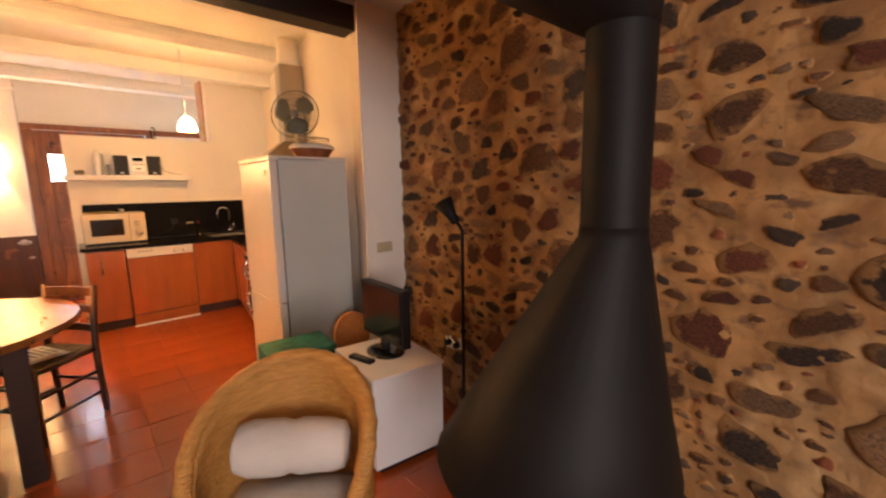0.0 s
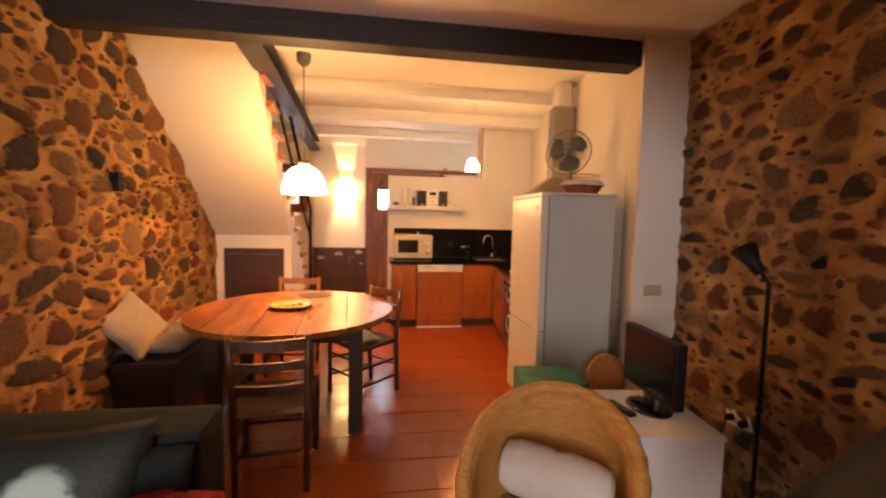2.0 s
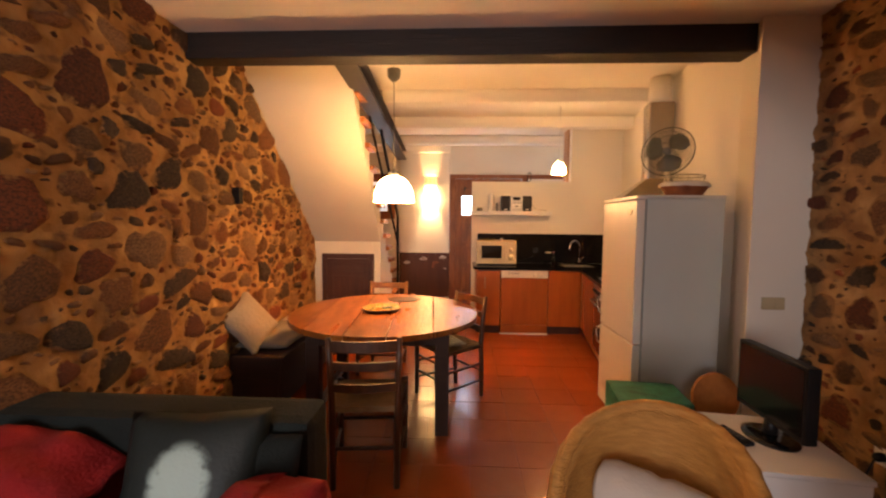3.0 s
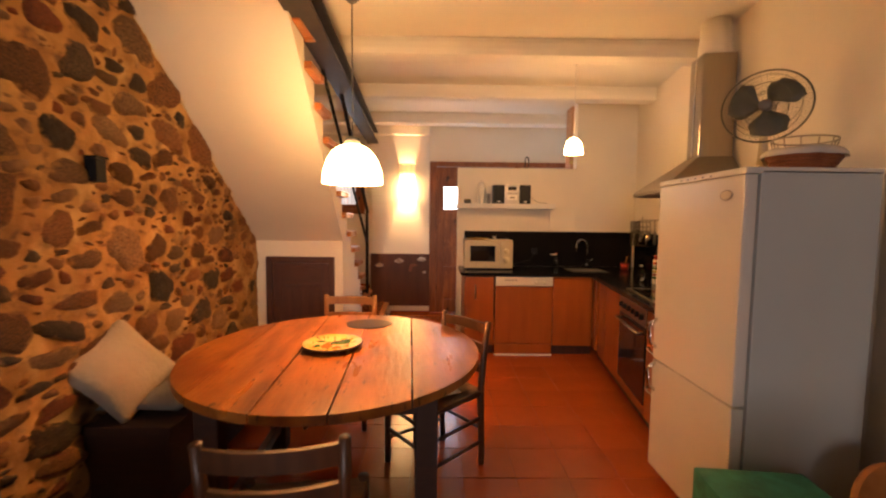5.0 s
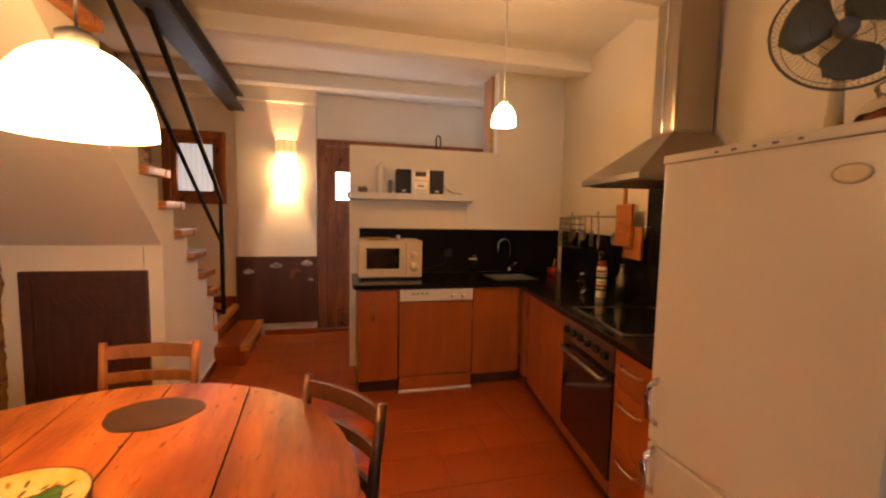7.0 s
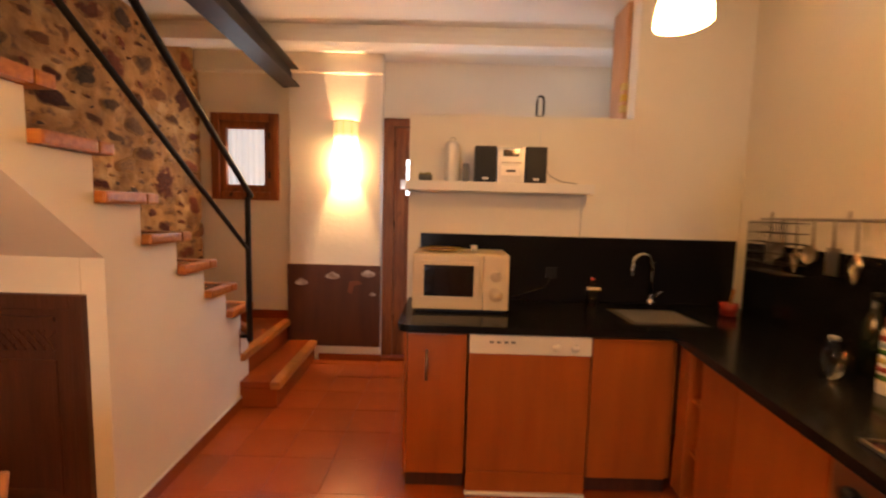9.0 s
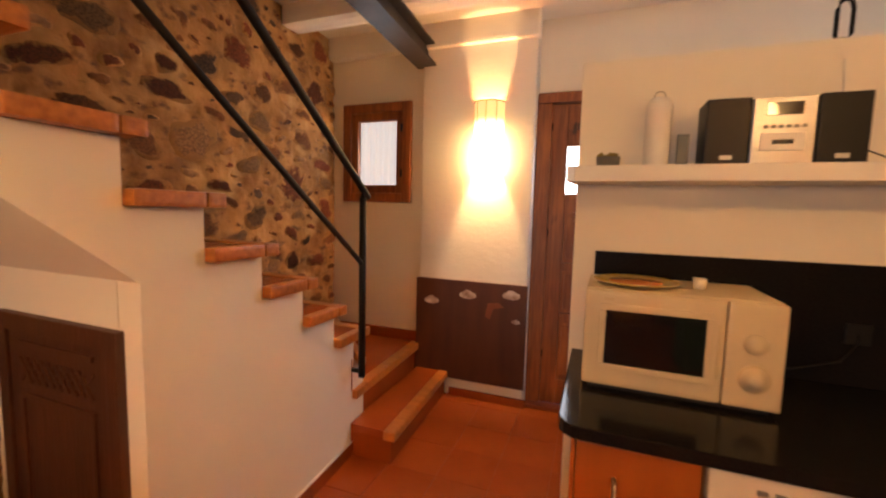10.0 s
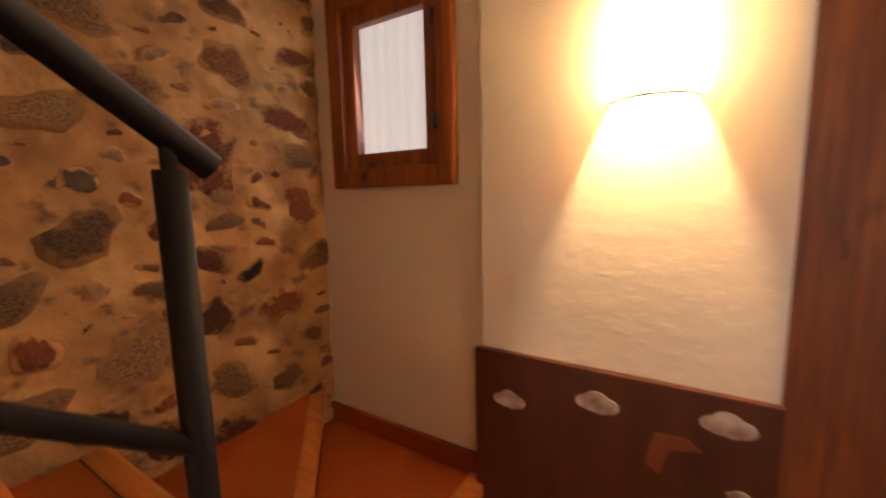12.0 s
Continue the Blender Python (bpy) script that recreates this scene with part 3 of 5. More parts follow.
    for z in (0.35, 1.25, 2.0):
        ptube("hinge", [(0.0 if not mirror else w, -0.006, z), (0.0 if not mirror else w, -0.006, z + 0.05)], 0.007, BLACK_IRON, d)
    return d


leaf = door_leaf(0.79, False)
leaf2 = door_leaf(1.357, True)
pbox("handle_plate", (0.0, -0.012, 0.82), (0.04, 0.002, 1.05), STEEL, leaf2, 0.01, "brushed metal handle plate")
ptube("handle", [(0.02, -0.012, 0.965), (0.02, -0.05, 0.965), (0.055, -0.055, 0.968), (0.13, -0.055, 0.96)], 0.009, CHROME, leaf2, "chrome lever handle")
pbox("latch", (-0.03, -0.02, 1.95), (0.0, 0.002, 2.18), TREAD_WOOD, leaf2, 0.006, "pale wooden latch bar")
wall_box("threshold", (0.70, 7.72, 0), (2.0, 7.80, 0.025), GROUT, "dark door sill", 0.004)

# small window by the stairs
win = thing("window_1", pose(-0.882, 7.70, 1.49), "small wooden framed window with white net curtain", "window")
win["kind"] = "structure"
W, Hh = 0.618, 0.785
for a, b in (((0, 0, 0), (0.075, 0.06, Hh)), ((W - 0.075, 0, 0), (W, 0.06, Hh)), ((0.075, 0, 0), (W - 0.075, 0.06, 0.075)), ((0.075, 0, Hh - 0.075), (W - 0.075, 0.06, Hh))):
    pbox("window_frame", a, b, DOOR_WOOD, win, 0.012)
for a, b in (((0.070, 0.02, 0.070), (0.135, 0.065, Hh - 0.070)), ((W - 0.135, 0.02, 0.070), (W - 0.070, 0.065, Hh - 0.070)), ((0.135, 0.02, 0.070), (W - 0.135, 0.065, 0.14)), ((0.135, 0.02, Hh - 0.14), (W - 0.135, 0.065, Hh - 0.070))):
    pbox("sash", a, b, DOOR_WOOD, win, 0.008)
bm = bmesh.new()
cols, rowsn = 40, 4
g = [[bm.verts.new((0.12 + (W - 0.24) * i / cols, 0.072 + 0.006 * math.sin(i * 1.1) + 0.002 * math.sin(i * 2.7), 0.13 + (Hh - 0.26) * j / rowsn)) for j in range(rowsn + 1)] for i in range(cols + 1)]
for i in range(cols):
    for j in range(rowsn):
        bm.faces.new((g[i][j], g[i + 1][j], g[i + 1][j + 1], g[i][j + 1]))
part("net_curtain", bm, CURTAIN, win, "white net curtain lit by daylight", smooth=True)
pbox("pane", (0.12, 0.085, 0.12), (W - 0.12, 0.09, Hh - 0.12), DAY, win, 0.0)
for z in (0.2, 0.55):
    ptube("hinge", [(W - 0.078, -0.004, z), (W - 0.078, -0.004, z + 0.06)], 0.008, BLACK_IRON, win)

# brown board with cloud hooks below the sconce
board = thing("hook_board", pose(-0.175, 7.672, 0.14), "varnished brown board with white cloud shapes", "board")
pbox("board", (0, 0, 0), (0.865, 0.026, 0.77), PANEL_WOOD, board, 0.003)
for cx, cz, s in ((0.13, 0.60, 0.055), (0.42, 0.665, 0.06), (0.75, 0.69, 0.06), (0.79, 0.50, 0.03)):
    bm = bmesh.new()
    for dx, dz, r in ((-0.6, 0, 0.45), (0, 0.2, 0.62), (0.6, 0.0, 0.5), (0.2, -0.1, 0.5), (-0.25, -0.05, 0.5)):
        lathe_m = [bm.verts.new((cx + s * (dx + r * math.cos(a)), -0.003 - 0.0004 * dz, cz + s * (dz + 0.8 * r * math.sin(a)))) for a in [2 * math.pi * k / 12 for k in range(12)]]
        f = bm.faces.new(lathe_m)
    ext = bmesh.ops.extrude_face_region(bm, geom=bm.faces[:])
    bmesh.ops.translate(bm, verts=[v for v in ext["geom"] if isinstance(v, bmesh.types.BMVert)], vec=(0, 0.003, 0))
    part("cloud", bm, CLOUD_PAINT, board, "worn white painted cloud")
bm = bmesh.new()
for pts in ([(0.56, 0.52), (0.60, 0.50), (0.62, 0.58), (0.70, 0.60), (0.66, 0.63), (0.58, 0.62)],):
    bm.faces.new([bm.verts.new((x, -0.002, z)) for x, z in pts])
    ext = bmesh.ops.extrude_face_region(bm, geom=bm.faces[:])
    bmesh.ops.translate(bm, verts=[v for v in ext["geom"] if isinstance(v, bmesh.types.BMVert)], vec=(0, 0.002, 0))
part("bird_shape", bm, BIRD_PAINT, board, "faint orange painted shape")

# wall sconce
sc = thing("wall_sconce", pose(0.36, 7.70, 1.69), "lit parchment wall sconce with dark ribs", "wall lamp")
bm = bmesh.new()
N = 18
for j in range(1):
    top = [bm.verts.new((0.108 * math.cos(math.pi + math.pi * k / N), 0.10 * math.sin(math.pi + math.pi * k / N), 0.52)) for k in range(N + 1)]
    bot = [bm.verts.new((0.103 * math.cos(math.pi + math.pi * k / N), 0.10 * math.sin(math.pi + math.pi * k / N), 0.0)) for k in range(N + 1)]
    for k in range(N):
        bm.faces.new((bot[k], bot[k + 1], top[k + 1], top[k]))
part("shade", bm, SHADE, sc, "glowing parchment shade", smooth=True)
for z in (0.0, 0.52):
    ptube("ring", [(0.108 * math.cos(math.pi + math.pi * k / N), 0.103 * math.sin(math.pi + math.pi * k / N), z) for k in range(N + 1)], 0.004, BLACK_IRON, sc)
for k in (5, 9, 13):
    a = math.pi + math.pi * k / N
    ptube("rib", [(0.108 * math.cos(a), 0.104 * math.sin(a), 0.0), (0.108 * math.cos(a), 0.104 * math.sin(a), 0.52)], 0.0025, TREAD_WOOD, sc)

# pendant lamps
def pendant(x, y, z, r, h, mat, cap_mat, top):
    p = thing("pendant_lamp", pose(x, y, z), "lit white glass dome pendant lamp on a cord", "pendant lamp", "pendant lamps")
    prof = [(r * math.cos(a) ** 0.8 if a < 1.5 else 0.02, h * math.sin(a)) for a in [1.50 * k / 12 for k in range(13)]]
    inner = [(max(q - 0.006, 0.01), zz - 0.006 if k else zz) for k, (q, zz) in enumerate(prof)]
    dome = plathe("dome", prof + inner[::-1], mat, p, "glowing opal glass dome", 32, caps=False)
    plathe("cap", [(r * 0.26, h * 0.97), (r * 0.26, h * 1.14), (r * 0.12, h * 1.2)], cap_mat, p)
    ptube("cord", [(0, 0, h * 1.2), (0, 0, top - z - 0.08)], 0.004, cap_mat, p)
    plathe("ceiling_rose", [(0.02, top - z - 0.09), (0.05, top - z - 0.06), (0.055, top - z)], cap_mat, p)
    return p


pendant(0.34, 3.985, 1.605, 0.166, 0.215, LAMP_GLASS, GREY_PLASTIC, 2.67)
pendant(1.952, 5.152, 1.975, 0.075, 0.13, LAMP_GLASS_SMALL, WHITE_PAINT, 2.80)

# ---- kitchen ----
def cabinet(name, m, w, label, z0=0.10, z1=0.83, depth=0.5):
    c = thing(name, m, label, "kitchen cabinet", "kitchen base cabinets")
    pbox("body", (0.002, 0.02, z0), (w - 0.002, depth, z1), KITCHEN_WOOD, c, 0.0)
    pbox("plinth", (0.0, 0.06, 0.0), (w, 0.075, z0 - 0.003), CUP_WOOD, c, 0.0)
    return c


def door_on(c, w, z0=0.105, z1=0.825, handle=None, x0=0.0):
    d = pbox("door", (x0 + 0.003, 0, z0), (x0 + w - 0.003, 0.019, z1), KITCHEN_WOOD, c, 0.003)
    if handle:
        (ax, az), (bx, bz) = handle
        ptube("handle", [(ax, 0.002, az), (ax, -0.028, az), (bx, -0.028, bz), (bx, 0.002, bz)], 0.006, STEEL, d, "steel bar handle")
    return d


# run along the partition; local y is depth
c = cabinet("base_cabinet", pose(1.11, 5.88, 0), 0.30, "cherry veneer base cabinet beside the dishwasher")
door_on(c, 0.30, handle=((0.10, 0.60), (0.10, 0.74)))
pbox("side_panel", (-0.012, 0.0, 0.10), (0.0, 0.62, 0.83), KITCHEN_WOOD, c, 0.002)
dw = thing("dishwasher", pose(1.415, 5.88, 0), "built-in dishwasher with white controls and cherry front", "dishwasher", "")
pbox("body", (0.003, 0.03, 0.10), (0.602, 0.55, 0.83), KITCHEN_WOOD, dw, 0.0)
panel = pbox("control_panel", (0.003, -0.012, 0.735), (0.602, 0.03, 0.832), WHITE_ENAMEL, dw, 0.008, "white control panel")
for x in (0.43, 0.52):
    plathe("knob", [(0.02, 0), (0.018, 0.012), (0.014, 0.016)], WHITE_ENAMEL, panel, m=pose(x, -0.012, 0.775, 90, 0, 0))
for k in range(4):
    pbox("button", (0.10 + 0.035 * k, -0.016, 0.79), (0.122 + 0.035 * k, -0.012, 0.802), GREY_PLASTIC, panel, 0.001)
pbox("front", (0.003, 0, 0.125), (0.602, 0.02, 0.732), KITCHEN_WOOD, dw, 0.003)
pbox("kick_plate", (0.003, 0.0, 0.016), (0.602, 0.015, 0.12), KITCHEN_WOOD, dw, 0.002)
pbox("floor_strip", (0.0, -0.012, 0.0), (0.605, 0.015, 0.014), WHITE_PAINT, dw, 0.002, "white floor strip")
c = cabinet("base_cabinet", pose(2.022, 5.88, 0), 0.43, "cherry veneer corner base cabinet")
door_on(c, 0.40)

# run along the right wall, turned with the wall
def run(s, z=0.0):
    """Pose on the right-hand run: s metres from its far end towards the fridge, local x along it, local y into the wall."""
    return Matrix.Translation((2.44, 5.86, 0)) @ pose(0, 0, 0, 0, 0, -98.53) @ pose(s, 0, z)


c = thing("base_cabinet", run(0.004), "cherry veneer base cabinet with a narrow bottle rack", "kitchen cabinet", "kitchen base cabinets")
pbox("body", (0.232, 0.02, 0.10), (0.494, 0.5, 0.83), KITCHEN_WOOD, c, 0.0)
pbox("door", (0.232, 0, 0.105), (0.494, 0.019, 0.825), KITCHEN_WOOD, c, 0.003)
pbox("filler_panel", (0.0, 0, 0.10), (0.11, 0.30, 0.83), KITCHEN_WOOD, c, 0.002)
pbox("back_panel", (0.11, 0.26, 0.10), (0.232, 0.28, 0.83), CUP_WOOD, c, 0.0)
for z in (0.10, 0.34, 0.58):
    pbox("shelf", (0.1105, 0.02, z), (0.2315, 0.26, z + 0.015), KITCHEN_WOOD, c, 0.0)
pbox("plinth", (0.0, 0.06, 0.0), (0.498, 0.075, 0.097), CUP_WOOD, c, 0.0)
for z in (0.355, 0.595):
    bt = thing("bottle", run(0.004) @ pose(0.171, 0.10, z), "blue and white bottle in the narrow rack", "bottle", "rack bottles")
    plathe("bottle_body", [(0.034, 0.0), (0.036, 0.01), (0.036, 0.12), (0.015, 0.15), (0.014, 0.175)], BLUE_LABEL, bt)
    plathe("cap", [(0.017, 0.1755), (0.017, 0.195), (0.012, 0.198)], WHITE_PAINT, bt)

c = cabinet("base_cabinet", run(0.503), 0.44, "cherry veneer base cabinet beside the oven")
door_on(c, 0.44)
ov = thing("oven", run(0.946), "built-in steel and black glass oven", "oven")
pbox("body", (0.003, 0.025, 0.10), (0.597, 0.5, 0.83), BLACK_PLASTIC, ov, 0.0)
pn = pbox("control_panel", (0.003, -0.006, 0.70), (0.597, 0.025, 0.825), STEEL, ov, 0.004, "brushed steel control panel")
for k in range(6):
    plathe("knob", [(0.021, 0), (0.019, 0.018), (0.015, 0.022)], BLACK_PLASTIC, pn, m=pose(0.07 + k * 0.092, -0.006, 0.762, 90, 0, 0))
dr = pbox("oven_door", (0.003, -0.006, 0.17), (0.597, 0.024, 0.695), BLACK_GLASS, ov, 0.006, "black glass oven door")
ptube("handle", [(0.05, -0.006, 0.655), (0.05, -0.045, 0.655), (0.55, -0.045, 0.655), (0.55, -0.006, 0.655)], 0.010, STEEL, dr, "steel bar handle")
pbox("drawer", (0.003, 0, 0.105), (0.597, 0.02, 0.165), KITCHEN_WOOD, ov, 0.002)
pbox("plinth", (0.0, 0.06, 0.0), (0.6, 0.075, 0.097), CUP_WOOD, ov, 0.0)
c = cabinet("drawer_cabinet", run(1.55), 0.30, "cherry veneer drawer cabinet with steel bow handles")
for z0, z1 in ((0.66, 0.825), (0.40, 0.655), (0.105, 0.395)):
    d = pbox("drawer", (0.003, 0, z0), (0.297, 0.019, z1), KITCHEN_WOOD, c, 0.003)
    zc = z1 - 0.06
    ptube("handle", [(0.07, 0.0, zc), (0.08, -0.022, zc), (0.15, -0.03, zc), (0.22, -0.022, zc), (0.23, 0.0, zc)], 0.006, STEEL, d, "steel bow handle")

# granite worktop, one L-shaped slab
RM = run(0)
p1 = RM @ Vector((1.86, -0.02, 0))
p2 = RM @ Vector((0.0, -0.02, 0))
bm = bmesh.new()
corner = [(1.06 + 0.06 - 0.06 * math.cos(a), 5.86 + 0.06 - 0.06 * math.sin(a)) for a in [math.pi / 2 * k / 4 for k in range(5)]]
prism(bm, corner + [(p2.x - 0.02, 5.86), (p1.x, p1.y), (right_x(p1.y) - 0.004, p1.y), (right_x(6.52) - 0.004, 6.525), (1.06, 6.525)], 0.836, 0.872)
wt = obj("worktop", bm, GRANITE, 0.004)
tagged(wt, "polished black granite kitchen worktop", "worktop")
bm = bmesh.new()
box(bm, (1.13, 6.508, 0.874), (right_x(6.5) - 0.02, 6.528, 1.287))
tagged(obj("backsplash", bm, GRANITE, 0.002), "polished black granite backsplash", "backsplash")
sp = thing("side_backsplash", run(0), "polished black granite backsplash behind the hob", "backsplash")
pbox("low_slab", (-0.60, 0.565, 0.874), (0.81, 0.585, 1.287), GRANITE, sp, 0.002)
pbox("tall_slab", (0.813, 0.565, 0.874), (1.66, 0.585, 1.62), GRANITE, sp, 0.002)
hob = thing("hob", run(0.955, 0.873), "black glass hob with thin steel rim", "hob")
pbox("glass_top", (0.006, 0.05, 0.0), (0.574, 0.53, 0.006), BLACK_GLASS, hob, 0.001)
for a, b in (((0, 0.038, 0), (0.58, 0.05, 0.009)), ((0, 0.53, 0), (0.58, 0.536, 0.008)), ((0, 0.05, 0), (0.006, 0.53, 0.009)), ((0.574, 0.05, 0), (0.584, 0.53, 0.009))):
    pbox("rim", a, b, STEEL, hob, 0.001, "steel rim")
snk = thing("sink", pose(2.45, 6.14, 0.873), "small steel sink set in the black worktop", "sink")
pbox("rim", (-0.20, -0.17, 0), (0.20, 0.17, 0.004), STEEL_DARK, snk, 0.002)
pbox("basin", (-0.17, -0.14, 0.004), (0.17, 0.14, 0.006), GREY_PLASTIC, snk, 0.001)
fc = thing("kitchen_tap", pose(2.56, 6.42, 0.872), "tall chrome swan-neck kitchen tap", "tap")
plathe("base", [(0.026, 0), (0.026, 0.03), (0.018, 0.05)], CHROME, fc)
ptube("spout", [(0, 0, 0.04), (0, 0, 0.24)] + [(-0.075 + 0.075 * math.cos(a), -0.02 * a, 0.24 + 0.085 * math.sin(a)) for a in [math.pi * k / 10 for k in range(1, 11)]] + [(-0.15, -0.063, 0.19)], 0.011, CHROME, fc, segs=10)
ptube("lever", [(0.02, 0, 0.06), (0.06, -0.02, 0.10)], 0.006, CHROME, fc)

# cooker hood
hd = thing("cooker_hood", run(0.955), "brushed steel chimney cooker hood on the wall", "cooker hood")
bm = bmesh.new()
a0 = [(-0.0, 0.06), (0.60, 0.06), (0.60, 0.58), (-0.0, 0.58)]
a1 = [(0.17, 0.36), (0.37, 0.36), (0.37, 0.58), (0.17, 0.58)]
lo = [bm.verts.new((*p, 1.60)) for p in a0]
lo2 = [bm.verts.new((*p, 1.63)) for p in a0]
hi = [bm.verts.new((*p, 1.86)) for p in a1]
for r0, r1 in ((lo, lo2), (lo2, hi)):
    for k in range(4):
        bm.faces.new((r0[k], r0[(k + 1) % 4], r1[(k + 1) % 4], r1[k]))
bm.faces.new(lo[::-1])
bm.faces.new(hi)
part("canopy", bm, STEEL, hd, bevel=0.004)
pbox("chimney", (0.173, 0.363, 1.855), (0.367, 0.58, 2.555), STEEL, hd, 0.02)
pbox("chimney_seam", (0.26, 0.359, 1.87), (0.28, 0.364, 2.54), CHROME, hd, 0.002, "bright vertical seam")
bm = bmesh.new()
lathe(bm, [(0.10, 2.556), (0.102, 2.60), (0.095, 2.66), (0.09, 2.79)], 24)
part("flue_pipe", bm, PLASTER, hd, "white painted flue pipe", smooth=True, m=pose(0.27, 0.475, 0))
pbox("filter", (0.04, 0.10, 1.594), (0.56, 0.54, 1.599), GREY_PLASTIC, hd, 0.001)

# fridge
fr = thing("fridge", pose(2.012, 3.26, 0), "tall white fridge freezer with grey side panels", "fridge")
pbox("body", (0.06, 0.0, 0.03), (0.54, 0.62, 1.615), GREY_ENAMEL, fr, 0.006, "grey cabinet sides")
pbox("top", (0.0, 0.0, 1.598), (0.545, 0.623, 1.625), WHITE_ENAMEL, fr, 0.006, "white top cover")
for z0, z1, nm in ((0.06, 0.655, "freezer_door"), (0.662, 1.597, "fridge_door")):
    d = pbox(nm, (0.0, 0.002, z0), (0.052, 0.618, z1), WHITE_ENAMEL, fr, 0.012)
    zc = 0.60 if nm == "freezer_door" else 0.84
    ptube("handle", [(0.004, 0.585, zc - 0.11), (-0.03, 0.587, zc - 0.085), (-0.042, 0.587, zc), (-0.03, 0.587, zc + 0.02), (0.004, 0.585, zc + 0.045)], 0.010, CHROME, d, "chrome bow handle")
    if nm == "fridge_door":
        bm = bmesh.new()
        lathe(bm, [(0.034, 0), (0.034, 0.004), (0.03, 0.006)], 24)
        bmesh.ops.scale(bm, vec=(0.55, 1, 1), verts=bm.verts[:])
        bd = part("badge", bm, CREAM, d, "plain cream badge", m=pose(0.0, 0.10, 1.52, 0, -90, 0))
        ptube("badge_rim", [(0.0195 * math.cos(2 * math.pi * q / 20), 0.035 * math.sin(2 * math.pi * q / 20), 0.004) for q in range(20)], 0.0022, STEEL, bd, "thin metal badge rim", segs=6, closed=True)
for y in (0.05, 0.54):
    plathe("foot", [(0.02, 0), (0.02, 0.032)], BLACK_PLASTIC, fr, m=pose(0.1, y, 0))
    plathe("foot", [(0.02, 0), (0.02, 0.032)], BLACK_PLASTIC, fr, m=pose(0.48, y, 0))

for k in range(5):
    pbox("control_mark", (-0.0008, 0.20 + 0.055 * k, 1.606), (0.004, 0.212 + 0.055 * k + 0.004 * (k % 2), 1.613), GREY_PLASTIC, fr, 0.0)

# fan on the fridge
fan = thing("desk_fan", pose(2.37, 3.64, 1.625, 0, 0, 140), "white desk fan with grey blades on the fridge", "fan")
plathe("base", [(0.085, 0), (0.085, 0.015), (0.03, 0.03), (0.018, 0.05)], CREAM, fan)
ptube("stem", [(0, 0, 0.03), (0, 0, 0.16), (0, 0, 0.30)], [0.024, 0.018, 0.013], CREAM, fan, segs=12)
hdm = pose(0, 0, 0.33, 8, 0, 0) @ Matrix.Scale(0.84, 4)
plathe("motor", [(0.02, -0.11), (0.045, -0.09), (0.05, -0.03), (0.03, 0.0)], CREAM, fan, m=hdm @ pose(0, 0, 0, -90, 0, 0))
hub = plathe("hub", [(0.032, 0.02), (0.032, 0.045), (0.02, 0.055)], GREY_PLASTIC, fan, m=hdm @ pose(0, 0, 0, -90, 0, 0))
for k in range(3):
    bm = bmesh.new()
    rows_ = []
    for i in range(9):
        v = i / 8
        r = 0.03 + 0.145 * v
        half = 0.34 + 0.46 * math.sin(math.pi * min(v * 0.75 + 0.10, 1.0)) * (1.0 if v < 0.85 else 0.72)
        lead = 0.22 * v
        rows_.append([bm.verts.new((r * math.sin(lead + half * w), r * math.cos(lead + half * w), 0.022 + 0.022 * w)) for w in (-1, -0.5, 0, 0.5, 1)])
    for a, b in zip(rows_, rows_[1:]):
        for i in range(4):
            bm.faces.new((a[i], a[i + 1], b[i + 1], b[i]))
    ext = bmesh.ops.extrude_face_region(bm, geom=bm.faces[:])
    bmesh.ops.translate(bm, verts=[v for v in ext["geom"] if isinstance(v, bmesh.types.BMVert)], vec=(0, 0, 0.003))
    part("blade", bm, FAN_GREY, fan, "olive grey fan blade", smooth=True, m=hdm @ pose(0, 0, 0, -90, 0, 0) @ pose(0, 0, 0, 0, 0, 120 * k + 20))
bm = bmesh.new()
for rr, dz in ((0.205, 0.025), (0.16, 0.075), (0.11, 0.085), (0.06, 0.09), (0.16, -0.03), (0.10, -0.04)):
    tube(bm, [(rr * math.cos(2 * math.pi * k / 32), rr * math.sin(2 * math.pi * k / 32), dz) for k in range(32)], 0.0015 if rr < 0.2 else 0.005, 5, True)
for k in range(72):
    a = 2 * math.pi * k / 72
    tube(bm, [(r * math.cos(a), r * math.sin(a), dz) for r, dz in ((0.04, 0.09), (0.11, 0.085), (0.16, 0.075), (0.205, 0.025))], 0.0006, 3)
    tube(bm, [(r * math.cos(a), r * math.sin(a), dz) for r, dz in ((0.05, -0.04), (0.16, -0.03), (0.205, 0.025))], 0.0006, 3)
part("guard", bm, FAN_GREY, fan, "grey wire guard", smooth=True, m=hdm @ pose(0, 0, 0, -90, 0, 0))["kind"] = "stuff"

# bread basket with a wire rack on the fridge
bk = thing("bread_basket", pose(2.39, 3.44, 1.625, 0, 0, 20) @ Matrix.Scale(1.15, 4), "oval red-brown wicker basket lined with white cloth", "basket")
bm = bmesh.new()
for j in range(5):
    tube(bm, [((0.10 + 0.008 * j) * math.cos(2 * math.pi * k / 28), (0.075 + 0.006 * j) * math.sin(2 * math.pi * k / 28), 0.008 + 0.011 * j + 0.003 * (k % 2)) for k in range(28)], 0.007, 6, True)
part("weave", bm, BASKET, bk, smooth=True)
bm = bmesh.new()
lathe(bm, [(0.001, 0.05), (0.09, 0.075), (0.13, 0.085), (0.148, 0.07), (0.15, 0.055)], 28, False)
bmesh.ops.scale(bm, vec=(1, 0.8, 1), verts=bm.verts[:])
for v in bm.verts:
    v.co.z += 0.008 * noise.noise(v.co * 40)
